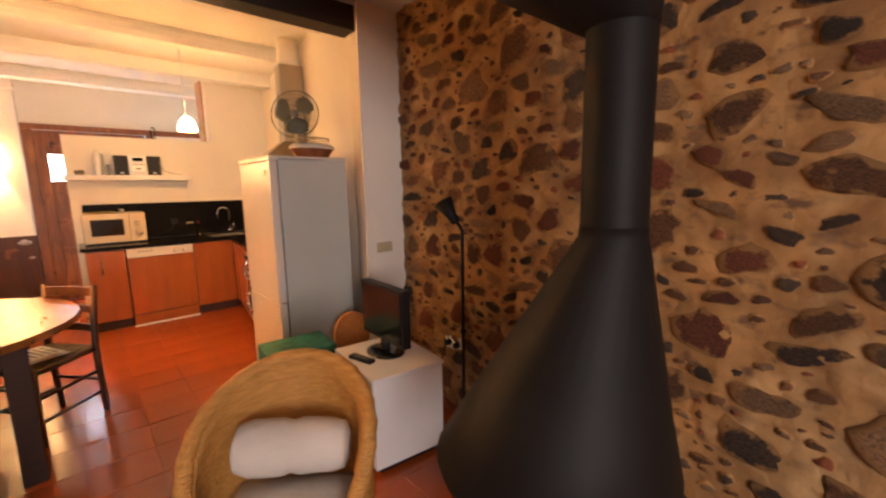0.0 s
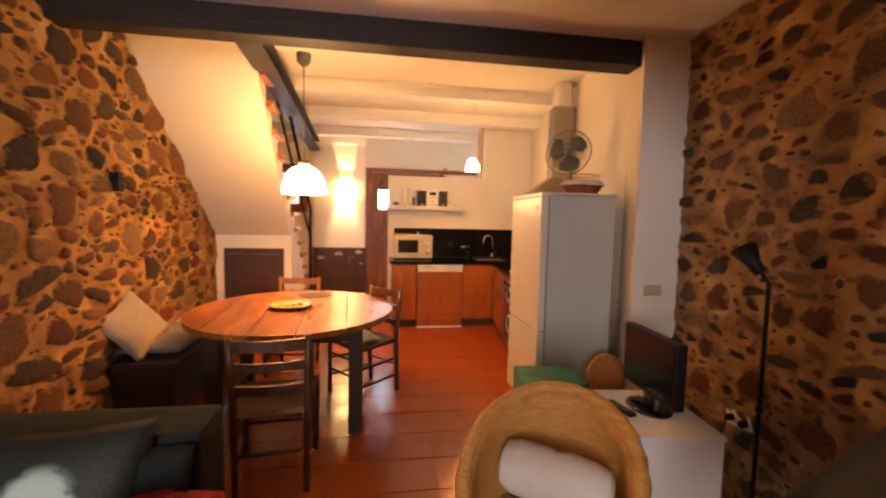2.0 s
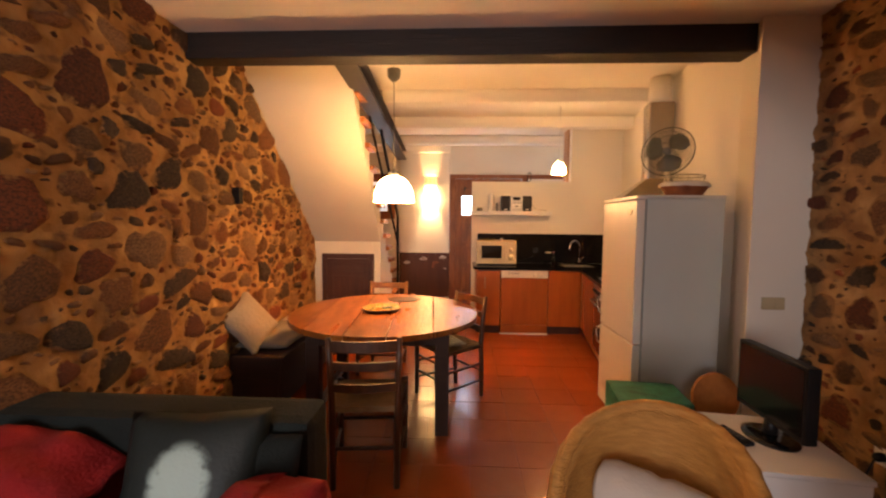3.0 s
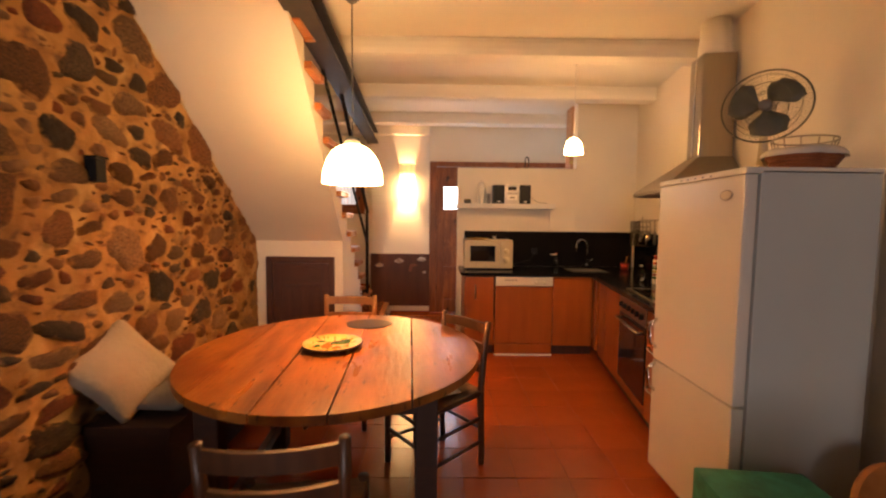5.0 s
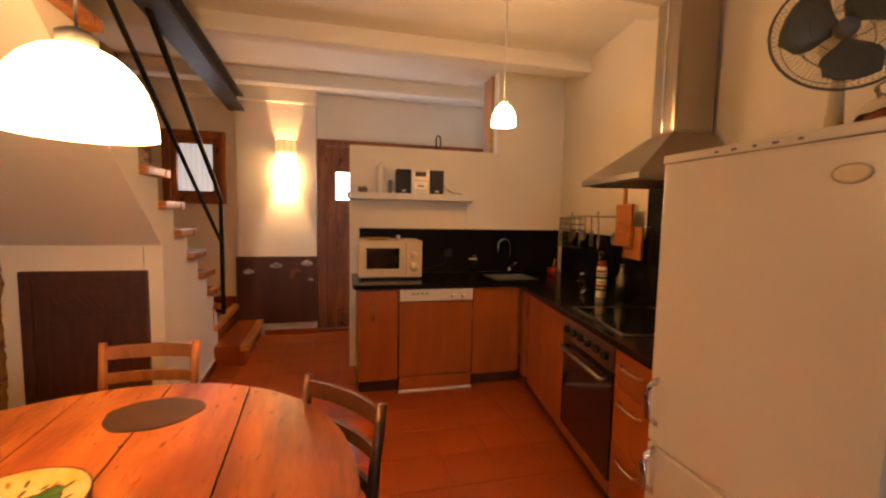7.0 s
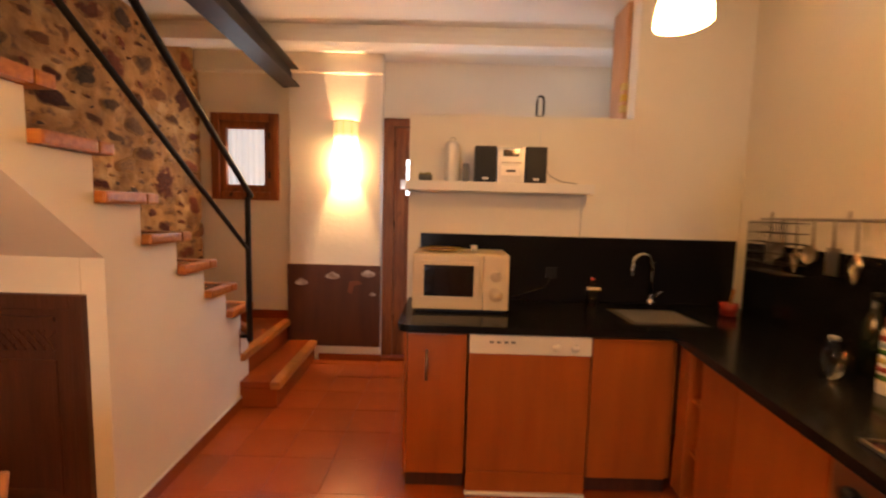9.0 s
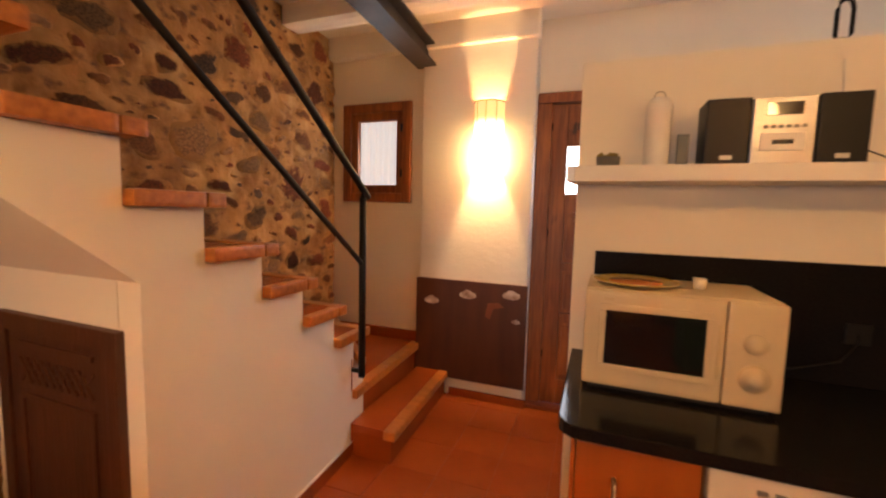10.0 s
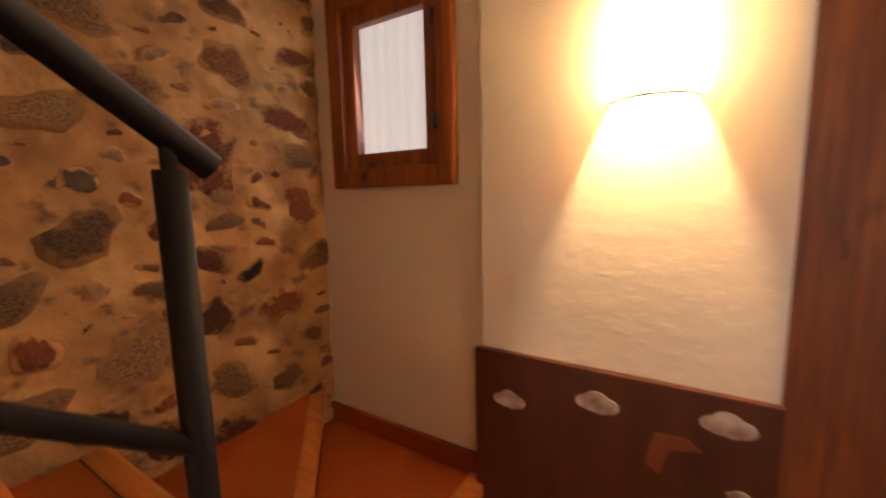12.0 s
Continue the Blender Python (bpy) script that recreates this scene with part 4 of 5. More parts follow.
part("cloth", bm, LINEN, bk, "white cloth lining", smooth=True)
bm = bmesh.new()
tube(bm, [(0.12 * math.cos(2 * math.pi * k / 24), 0.09 * math.sin(2 * math.pi * k / 24), 0.12) for k in range(24)], 0.003, 5, True)
for k in range(12):
    a = 2 * math.pi * k / 12
    tube(bm, [(0.10 * math.cos(a), 0.075 * math.sin(a), 0.055), (0.12 * math.cos(a), 0.09 * math.sin(a), 0.12)], 0.002, 4)
part("wire_rim", bm, STEEL, bk, "thin wire rim", smooth=True)

# microwave
mw = thing("microwave", pose(1.11, 6.135, 0.872, 0, 0, -1), "cream microwave oven with dark window", "microwave")
pbox("body", (0, 0.03, 0.012), (0.53, 0.36, 0.325), CREAM, mw, 0.014)
pbox("base", (0.02, 0.02, 0.0), (0.51, 0.34, 0.014), BLACK_PLASTIC, mw, 0.002)
dr = pbox("door", (0.0, 0.0, 0.016), (0.385, 0.03, 0.322), CREAM, mw, 0.014)
for a, b in (((0.045, -0.008, 0.070), (0.355, 0.004, 0.090)), ((0.045, -0.008, 0.262), (0.355, 0.004, 0.282)), ((0.045, -0.008, 0.090), (0.064, 0.004, 0.262)), ((0.336, -0.008, 0.090), (0.355, 0.004, 0.262))):
    pbox("window_frame", a, b, CREAM, dr, 0.005)
pbox("window", (0.062, -0.003, 0.088), (0.338, 0.004, 0.264), BLACK_GLASS, dr, 0.003, "dark glass window")
# The grip's shade is put in as a strip of darker cream
pbox("grip_groove", (0.366, -0.004, 0.09), (0.374, 0.004, 0.25), SWITCH_CREAM, dr, 0.002, "darker strip painted as shade along the grip edge")
pbox("badge", (0.055, -0.002, 0.292), (0.085, 0.002, 0.302), SWITCH_CREAM, dr, 0.001)
pn = pbox("control_panel", (0.388, 0.0, 0.016), (0.53, 0.03, 0.322), CREAM, mw, 0.012)
ld = plathe("lever_dial", [(0.030, 0), (0.028, 0.006), (0.008, 0.008)], CREAM, pn, m=pose(0.459, 0.0, 0.205, 90, 0, 0))
pbox("lever", (0.425, -0.018, 0.198), (0.490, -0.006, 0.212), CREAM, ld, 0.004)
plathe("dial", [(0.036, 0), (0.034, 0.007), (0.026, 0.008), (0.024, 0.018), (0.006, 0.020)], CREAM, pn, m=pose(0.462, 0.0, 0.105, 90, 0, 0))
plathe("dial_ring", [(0.041, 0.0), (0.040, 0.003), (0.036, 0.003)], SWITCH_CREAM, pn, m=pose(0.462, 0.0, 0.105, 90, 0, 0))
pl = thing("painted_plate", pose(1.265, 6.30, 1.197), "painted round plate lying on the microwave", "plate", "painted plates")
plathe("dish", [(0.08, 0), (0.13, 0.012), (0.135, 0.015), (0.125, 0.016), (0.08, 0.008), (0.001, 0.008)], YELLOW, pl, segs=32)
plathe("painted_centre", [(0.085, 0.0085), (0.082, 0.011), (0.02, 0.0115)], ORANGE, pl, "orange painted centre", segs=32)
cp = thing("small_cup", pose(1.455, 6.30, 1.197), "small white cup on the microwave", "cup")
plathe("cup", [(0.016, 0), (0.022, 0.035), (0.02, 0.035), (0.014, 0.004)], WHITE_ENAMEL, cp, segs=16)

# shelf on the partition with stereo, vase and pot
sh = thing("wall_shelf", pose(1.036, 6.315, 1.548), "long white floating wall shelf", "shelf")
pbox("board", (0.010, 0.0, 0.0), (1.11, 0.208, 0.055), WHITE_PAINT, sh, 0.004)
bm = bmesh.new()
prism(bm, [(0.0095, 0.0), (0.0095, 0.208), (0.004, 0.208), (-0.018, 0.0)], 0.0, 0.055)
part("end_cap", bm, GLOSS_WHITE, sh, "glossy white end cap")
st = thing("stereo", pose(1.45, 6.37, 1.603), "compact silver stereo with two black speakers", "stereo")
for x0 in (0.0, 0.30):
    sp_ = pbox("speaker", (x0, 0, 0), (x0 + 0.125, 0.13, 0.215), BLACK_PLASTIC, st, 0.006)
    pbox("speaker_badge", (x0 + 0.045, -0.003, 0.018), (x0 + 0.08, 0.002, 0.032), SILVER, sp_, 0.001)
un = pbox("unit", (0.13, 0.005, 0), (0.295, 0.12, 0.21), SILVER, st, 0.004, "silver centre unit")
pbox("display", (0.165, 0.001, 0.155), (0.26, 0.007, 0.195), BLACK_GLASS, un, 0.001)
pbox("tray", (0.155, 0.001, 0.045), (0.27, 0.007, 0.10), WHITE_PAINT, un, 0.001)
pbox("slot", (0.185, -0.001, 0.065), (0.24, 0.004, 0.078), BLACK_PLASTIC, un, 0.001)
for k in range(6):
    pbox("button", (0.16 + 0.02 * k, 0.001, 0.115), (0.172 + 0.02 * k, 0.007, 0.125), GREY_PLASTIC, un, 0.001)
vs = thing("white_bottle", pose(1.315, 6.44, 1.603), "slim white ceramic bottle on the shelf", "bottle")
plathe("bottle", [(0.04, 0), (0.043, 0.01), (0.043, 0.22), (0.03, 0.245), (0.012, 0.25)], WHITE_PAINT, vs)
ptube("wire_loop", [(0.018 * math.cos(math.pi * k / 8), 0, 0.25 + 0.02 * math.sin(math.pi * k / 8)) for k in range(9)], 0.002, STEEL, vs)
fm = thing("dark_candle_tin", pose(1.40, 6.46, 1.603), "dark slender tin beside the stereo", "tin")
pbox("tin", (-0.018, -0.012, 0), (0.018, 0.012, 0.12), GREY_PLASTIC, fm, 0.003)
pt = thing("small_planter", pose(1.155, 6.42, 1.603), "small glass pot with dry moss", "planter")
plathe("pot", [(0.038, 0), (0.042, 0.04), (0.039, 0.04), (0.03, 0.01)], GREY_CUSHION, pt)
bm = bmesh.new()
for k in range(40):
    a, r = random.uniform(0, 6.28), random.uniform(0, 0.036)
    p = Vector((r * math.cos(a), r * math.sin(a), 0.035))
    tube(bm, [p, p + Vector((random.uniform(-0.012, 0.012), random.uniform(-0.012, 0.012), random.uniform(0.006, 0.02)))], 0.005, 4)
part("moss", bm, material("dry_moss", (0.30, 0.23, 0.05), 0.9), pt, "dry yellow-green moss")
ptube("stereo_wire", [(1.88, 6.48, 1.72), (1.93, 6.50, 1.66), (2.0, 6.51, 1.63), (2.10, 6.515, 1.62)], 0.003, GREY_PLASTIC, None).name = "stereo_cable"
tagged(bpy.data.objects["stereo_cable"], "thin grey stereo cable along the wall", "cable")
hk = thing("wire_hook", pose(1.86, 6.56, 2.03), "dark wire loop standing on the partition wall", "hook")
ptube("loop", [(-0.018, 0, 0.004), (-0.021, 0, 0.02), (-0.021, 0, 0.10), (-0.014, 0, 0.125), (0, 0, 0.132), (0.014, 0, 0.125), (0.021, 0, 0.10), (0.021, 0, 0.02), (0.018, 0, 0.004)], 0.007, BLACK_IRON, hk, closed=True)
lp = thing("wooden_post", pose(2.415, 6.66, 0), "varnished wooden post with amber glass behind the partition", "post")
pbox("post", (0, 0, 0), (0.06, 0.22, 2.79), PALE_PINE, lp, 0.004)
for z in (2.10, 2.17, 2.24):
    pbox("amber_pane", (-0.012, -0.004, z), (0.03, 0.03, z + 0.045), YELLOW, lp, 0.006, "amber glass piece")

# worktop clutter
def bottle(x, y, h, r, mat, cap, label):
    b = thing("bottle", pose(x, y, 0.872), label, "bottle", "bottles on the worktop")
    plathe("body", [(r, 0), (r, h * 0.62), (r * 0.45, h * 0.8), (r * 0.4, h * 0.92)], mat, b, segs=16)
    plathe("cap", [(r * 0.45, h * 0.921), (r * 0.45, h), (r * 0.3, h * 1.01)], cap, b, segs=12)
    return b


bottle(2.20, 6.42, 0.17, 0.03, glass("clear_soap", (0.8, 0.75, 0.6)), RED, "clear washing-up bottle with red cap")
b = thing("spray_can", pose(2.73, 5.20, 0.872), "white can with red and yellow bands", "can")
plathe("body", [(0.033, 0), (0.034, 0.006), (0.034, 0.20), (0.028, 0.213)], WHITE_PAINT, b, segs=18)
plathe("cap", [(0.026, 0.213), (0.026, 0.245), (0.02, 0.25)], RED, b, "red cap", segs=16)
for z0, mat in ((0.045, GREEN), (0.072, RED), (0.100, YELLOW), (0.128, GREEN), (0.150, BLUE_LABEL), (0.172, RED)):
    plathe("band", [(0.0345, z0), (0.0346, z0 + 0.018)], mat, b, segs=16)
bottle(2.83, 5.36, 0.30, 0.04, material("dark_bottle_glass", (0.01, 0.016, 0.008), 0.08, coat=0.3), BLACK_PLASTIC, "dark green oil bottle")
bottle(2.80, 5.08, 0.24, 0.035, STEEL, STEEL, "steel pepper mill by the hob")
bottle(2.66, 5.33, 0.15, 0.032, glass("clear_glass"), SILVER, "small clear glass jar")
br = thing("brush_pot", pose(2.93, 6.25, 0.872), "small red pot by the sink corner", "pot")
plathe("pot", [(0.04, 0), (0.05, 0.07), (0.045, 0.07), (0.03, 0.01)], RED, br)
ptube("brush", [(0, 0, 0.02), (0.03, 0.01, 0.15)], 0.008, TREAD_WOOD, br)
ur = thing("utensil_rail", run(0), "steel utensil rail with hanging kitchen tools", "utensil rail")
ptube("bar", [(-0.45, 0.55, 1.43), (0.64, 0.55, 1.43)], 0.007, STEEL, ur)
for s in (-0.42, 0.1, 0.6):
    ptube("mount", [(s, 0.55, 1.43), (s, 0.583, 1.43), (s, 0.583, 1.47)], 0.006, STEEL, ur)
for s, kind in ((-0.33, 0), (-0.24, 1), (-0.13, 2), (-0.02, 1), (0.10, 0), (0.22, 2), (0.50, 1)):
    ptube("tool_handle", [(s, 0.53, 1.43), (s, 0.535, 1.30)], 0.005, STEEL, ur)
    bm = bmesh.new()
    if kind == 0:
        box(bm, (s - 0.035, 0.532, 1.19), (s + 0.035, 0.538, 1.31))
    elif kind == 1:
        lathe(bm, [(0.001, 0), (0.035, 0.01), (0.045, 0.03)], 16, False)
        bmesh.ops.rotate(bm, verts=bm.verts[:], matrix=Matrix.Rotation(radians(90), 3, "X"))
        bmesh.ops.translate(bm, verts=bm.verts[:], vec=(s, 0.545, 1.27))
    else:
        for q in range(-2, 3):
            tube(bm, [(s, 0.535, 1.31), (s + 0.014 * q, 0.535, 1.25), (s, 0.535, 1.17)], 0.002, 4)
    part("tool_head", bm, STEEL, ur)
bk2 = thing("wire_basket", run(-0.38, 1.16), "dark wire basket hanging on the rail", "basket")
bm = bmesh.new()
for k in range(7):
    tube(bm, [(0.0, 0.45 + 0.015 * k, 0.0), (0.30, 0.45 + 0.015 * k, 0.0), (0.30, 0.45 + 0.015 * k, 0.0)], 0.002, 4)
part("base_wires", bm, STEEL_DARK, bk2)["kind"] = "stuff"
for z in (0.0, 0.05, 0.10, 0.15, 0.2, 0.25):
    ptube("ring_wire", [(0, 0.45, z), (0.30, 0.45, z), (0.30, 0.55, z), (0, 0.55, z)], 0.0025, STEEL_DARK, bk2, segs=4, closed=True)
for k in range(16):
    ptube("upright_wire", [(0.02 * k, 0.45, 0), (0.02 * k, 0.45, 0.26)], 0.002, STEEL_DARK, bk2, segs=4)
cb = thing("chopping_boards", run(0.56, 1.10), "two wooden chopping boards hanging on the rail", "chopping board")
pbox("board", (0.05, 0.525, 0.05), (0.27, 0.543, 0.27), PINE, cb, 0.005)
pbox("paddle_board", (-0.02, 0.50, 0.13), (0.18, 0.518, 0.415), TREAD_WOOD, cb, 0.006)
pbox("paddle_handle", (0.065, 0.50, 0.415), (0.098, 0.516, 0.53), TREAD_WOOD, cb, 0.006)

# thin cables on the partition
for path, lab in ((((1.86, 6.54, 2.02), (1.862, 6.524, 1.9), (1.865, 6.522, 1.72)), "thin white cable hanging from the wire hook"),
                  (((2.13, 6.50, 1.60), (2.14, 6.524, 1.56), (2.14, 6.524, 1.29)), "thin white cable below the shelf")):
    cb_ = thing("wall_cable", pose(0, 0, 0), lab, "cable", "wall cables")
    ptube("cable", path, 0.003, WHITE_PAINT, cb_)
wc = thing("microwave_cable", pose(0, 0, 0), "grey microwave cable with wall socket", "cable")
pbox("socket", (1.93, 6.498, 1.02), (2.0, 6.507, 1.09), BLACK_PLASTIC, wc, 0.003, "black wall socket")
ptube("cable", [(1.63, 6.44, 0.93), (1.72, 6.47, 0.90), (1.82, 6.48, 0.93), (1.92, 6.49, 0.96), (1.96, 6.488, 1.03), (1.962, 6.495, 1.055)], 0.003, BLACK_PLASTIC, wc)
bm = bmesh.new()
hexa(bm, 5.54, 6.79, lambda y: string_x(y) + 0.001, lambda y: string_x(y) + 0.010, lambda y: 0.071, lambda y: 0.080)
structure("trim_stringer", bm, WHITE_PAINT, "white bead above the skirting")
# ---- dining corner ----
tb = thing("dining_table", pose(0.32, 3.72, 0, 0, 0, 4), "round old wooden dining table with plank top", "dining table")
edges = [-0.71, -0.47, -0.18, 0.085, 0.37, 0.71]
for x0, x1 in zip(edges, edges[1:]):
    bm = bmesh.new()
    R = 0.71
    n = 14
    pts = []
    for k in range(n + 1):
        x = x0 + 0.0025 + (x1 - x0 - 0.005) * k / n
        pts.append((x, math.sqrt(max(R * R - x * x, 1e-5)) * 1.03))
    plan = pts + [(x, -y) for x, y in reversed(pts)]
    clean = [p for i, p in enumerate(plan) if (Vector(p) - Vector(plan[i - 1])).length > 0.004]
    prism(bm, clean, 0.716, 0.752)
    part("plank", bm, TABLE_WOOD, tb, bevel=0.004)
for a, b in (((-0.45, -0.47, 0.62), (0.45, -0.44, 0.715)), ((-0.45, 0.44, 0.62), (0.45, 0.47, 0.715)), ((-0.47, -0.44, 0.62), (-0.44, 0.44, 0.715)), ((0.44, -0.44, 0.62), (0.47, 0.44, 0.715))):
    pbox("apron", a, b, BENCH_WOOD, tb, 0.004, "dark wooden apron")
for x in (-0.43, 0.43):
    for y in (-0.43, 0.43):
        pbox("leg", (x - 0.045, y - 0.045, 0), (x + 0.045, y + 0.045, 0.715), BENCH_WOOD, tb, 0.008, "dark square table leg")
for x in (-0.43, 0.43):
    pbox("stretcher", (x - 0.02, -0.39, 0.12), (x + 0.02, 0.39, 0.17), CHAIR_WOOD, tb, 0.005)

pl = thing("painted_plate", pose(0.285, 3.735, 0.752, 0, 0, 20), "glazed yellow plate painted with a green fruit", "plate", "painted plates")
plathe("dish", [(0.09, 0.0), (0.10, 0.006), (0.148, 0.022), (0.152, 0.026), (0.146, 0.028), (0.10, 0.014), (0.001, 0.012)], YELLOW, pl, segs=40)
plathe("dark_rim", [(0.1495, 0.0275), (0.1535, 0.0268), (0.1525, 0.022), (0.104, 0.0055), (0.094, -0.0)], CUP_WOOD, pl, "dark green painted rim", segs=40, caps=False)
for k, (dx, dy, r, sx, mat) in enumerate(((0.045, 0.02, 0.055, 0.62, GREEN), (0.075, 0.045, 0.03, 0.8, GREEN), (-0.03, -0.02, 0.04, 0.7, ORANGE), (-0.075, -0.01, 0.02, 0.7, GREEN), (-0.05, 0.06, 0.022, 0.6, GREEN), (0.01, -0.07, 0.024, 0.6, ORANGE), (-0.02, 0.02, 0.02, 0.5, ORANGE))):
    bm = bmesh.new()
    lathe(bm, [(r, 0), (r * 0.8, 0.003), (r * 0.3, 0.004)], 18)
    bmesh.ops.scale(bm, vec=(1, sx, 1), verts=bm.verts[:])
    part("painted_fruit", bm, mat, pl, smooth=True, m=pose(dx, dy, 0.0135 + 0.0004 * k, 0, 0, 40 * k))
prng = random.Random(12)
for k in range(26):
    a = 2 * math.pi * k / 26 + prng.uniform(-0.1, 0.1)
    r = prng.uniform(0.068, 0.126)
    bm = bmesh.new()
    lathe(bm, [(0.013, 0), (0.010, 0.002), (0.004, 0.0025)], 8)
    bmesh.ops.scale(bm, vec=(prng.uniform(0.8, 1.6), 0.38, 1), verts=bm.verts[:])
    part("painted_leaf", bm, (GREEN, CUP_WOOD, GREEN, ORANGE)[k % 4], pl, m=pose(r * math.cos(a), r * math.sin(a), 0.0135 + max(r - 0.10, 0) * 0.29, 0, -16 if r > 0.1 else 0, math.degrees(a)))
mt = thing("dark_trivet", pose(0.39, 4.20, 0.752), "flat dark oval trivet on the table", "trivet")
bm = bmesh.new()
lathe(bm, [(0.135, 0), (0.135, 0.003), (0.125, 0.004)], 48)
for v in bm.verts:
    a = math.atan2(v.co.y, v.co.x)
    f = 1 + 0.03 * math.sin(3 * a + 0.6) + 0.02 * math.sin(5 * a) + 0.015 * math.sin(9 * a + 1)
    v.co.x, v.co.y = v.co.x * f * 1.05, v.co.y * f * 0.85
part("disc", bm, SLATE, mt)


def chair(m, wood, label):
    c = thing("dining_chair", m, label, "chair", "chairs round the table")
    for sx in (-1, 1):
        ptube("front_leg", [(sx * 0.20, 0.20, 0), (sx * 0.20, 0.20, 0.46)], [0.016, 0.02], wood, c)
        ptube("back_post", [(sx * 0.17, -0.20, 0), (sx * 0.175, -0.18, 0.44), (sx * 0.180, -0.195, 0.65), (sx * 0.185, -0.22, 0.835)], [0.016, 0.02, 0.018, 0.016], wood, c)
        for z in (0.14, 0.28):
            ptube("side_rung", [(sx * 0.20, 0.20, z), (sx * 0.172, -0.19, z)], 0.010, wood, c)
        ptube("seat_rail", [(sx * 0.20, 0.21, 0.43), (sx * 0.175, -0.19, 0.43)], 0.016, wood, c)
    for z in (0.20, 0.33):
        ptube("front_rung", [(-0.20, 0.20, z), (0.20, 0.20, z)], 0.010, wood, c)
    ptube("back_rung", [(-0.17, -0.19, 0.22), (0.17, -0.19, 0.22)], 0.010, wood, c)
    ptube("seat_rail", [(-0.21, 0.20, 0.43), (0.21, 0.20, 0.43)], 0.016, wood, c)
    for z, y, h in ((0.56, -0.19, 0.045), (0.68, -0.20, 0.045), (0.79, -0.215, 0.058)):
        bm = bmesh.new()
        n = 8
        quad = []
        for k in range(n + 1):
            x = -0.175 + 0.35 * k / n
            bow = -0.03 * (1 - (2 * k / n - 1) ** 2)
            lift = 0.012 * (1 - (2 * k / n - 1) ** 2) if h > 0.06 else 0
            quad.append([bm.verts.new((x, y + bow + dy, z + dz + (lift if dz > 0 else 0))) for dy, dz in ((-0.008, -h / 2), (0.008, -h / 2), (0.008, h / 2), (-0.008, h / 2))])
        for a, b in zip(quad, quad[1:]):
            for i in range(4):
                bm.faces.new((a[i], a[(i + 1) % 4], b[(i + 1) % 4], b[i]))
        bm.faces.new(quad[0][::-1])
        bm.faces.new(quad[-1])
        part("back_slat", bm, wood, c)
    bm = bmesh.new()
    n = 10
    g = [[None] * (n + 1) for _ in range(n + 1)]
    for i in range(n + 1):
        for j in range(n + 1):
            u, v = 2 * i / n - 1, 2 * j / n - 1
            half = 0.195 + 0.02 * v
            z = 0.447 - 0.02 * (1 - max(abs(u), abs(v)) ** 2) + 0.004 * (i % 2)
            g[i][j] = bm.verts.new((u * half, v * 0.195 + 0.005, z))
    for i in range(n):
        for j in range(n):
            bm.faces.new((g[i][j], g[i + 1][j], g[i + 1][j + 1], g[i][j + 1]))
    ext = bmesh.ops.extrude_face_region(bm, geom=bm.faces[:])
    bmesh.ops.translate(bm, verts=[v for v in ext["geom"] if isinstance(v, bmesh.types.BMVert)], vec=(0, 0, -0.03))
    part("seat", bm, RUSH, c, "woven rush seat")
    return c


chair(pose(0.375, 2.91, 0, 0, 0, 6), CHAIR_WOOD, "dark wooden ladder-back chair with rush seat by the sofa")
chair(pose(0.82, 3.95, 0, 0, 0, 130), CHAIR_WOOD, "dark wooden ladder-back chair with rush seat and paper")
chair(pose(0.15, 4.53, 0, 0, 0, 177), LIGHT_CHAIR, "honey wooden ladder-back chair at the far table side")

np_ = thing("newspaper", pose(0.80, 3.96, 0.452, 0, 0, 118), "folded newspaper lying on the rush chair seat", "newspaper")
for k, (a, b, mat) in enumerate((((-0.14, -0.10, 0.0), (0.13, 0.10, 0.006), LINEN), ((-0.11, -0.09, 0.0065), (0.14, 0.085, 0.011), WHITE_PAINT))):
    pbox("sheet", a, b, mat, np_, 0.002)
for k in range(5):
    pbox("print_bar", (-0.08, -0.07 + 0.032 * k, 0.0112), (0.10, -0.056 + 0.032 * k, 0.0118), GREY_PLASTIC, np_, 0.0)
bn = thing("bench", pose(-0.62, 4.22, 0), "dark wooden bench along the stone wall", "bench")
pbox("seat", (-0.22, -0.72, 0.40), (0.22, 0.72, 0.44), BENCH_WOOD, bn, 0.006)
pbox("front_board", (0.17, -0.70, 0.06), (0.20, 0.70, 0.398), BENCH_WOOD, bn, 0.004)
for y in (-0.70, 0.66):
    pbox("end_board", (-0.20, y, 0.0), (0.168, y + 0.04, 0.398), BENCH_WOOD, bn, 0.004)


def cushion(m, sx, sy, sz, mat, label, name="cushion", group=""):
    e = thing(name, m, label, "cushion", group)
    bm = bmesh.new()
    pillow(bm, sx, sy, sz)
    part("cover", bm, mat, e, smooth=True)
    return e


cushion(pose(-0.62, 3.95, 0.485), 0.42, 0.75, 0.11, GREY_CUSHION, "flat grey seat cushion on the bench", group="bench cushions")
cushion(pose(-0.62, 4.62, 0.485), 0.42, 0.55, 0.11, LINEN, "flat pale seat cushion on the bench", group="bench cushions")
cushion(pose(-0.73, 3.66, 0.66, 0, 62, -18) @ pose(0, 0, 0, 0, 0, 28), 0.40, 0.40, 0.13, OAT_LINEN, "oatmeal linen pillow leaning on the stone wall", group="bench cushions")

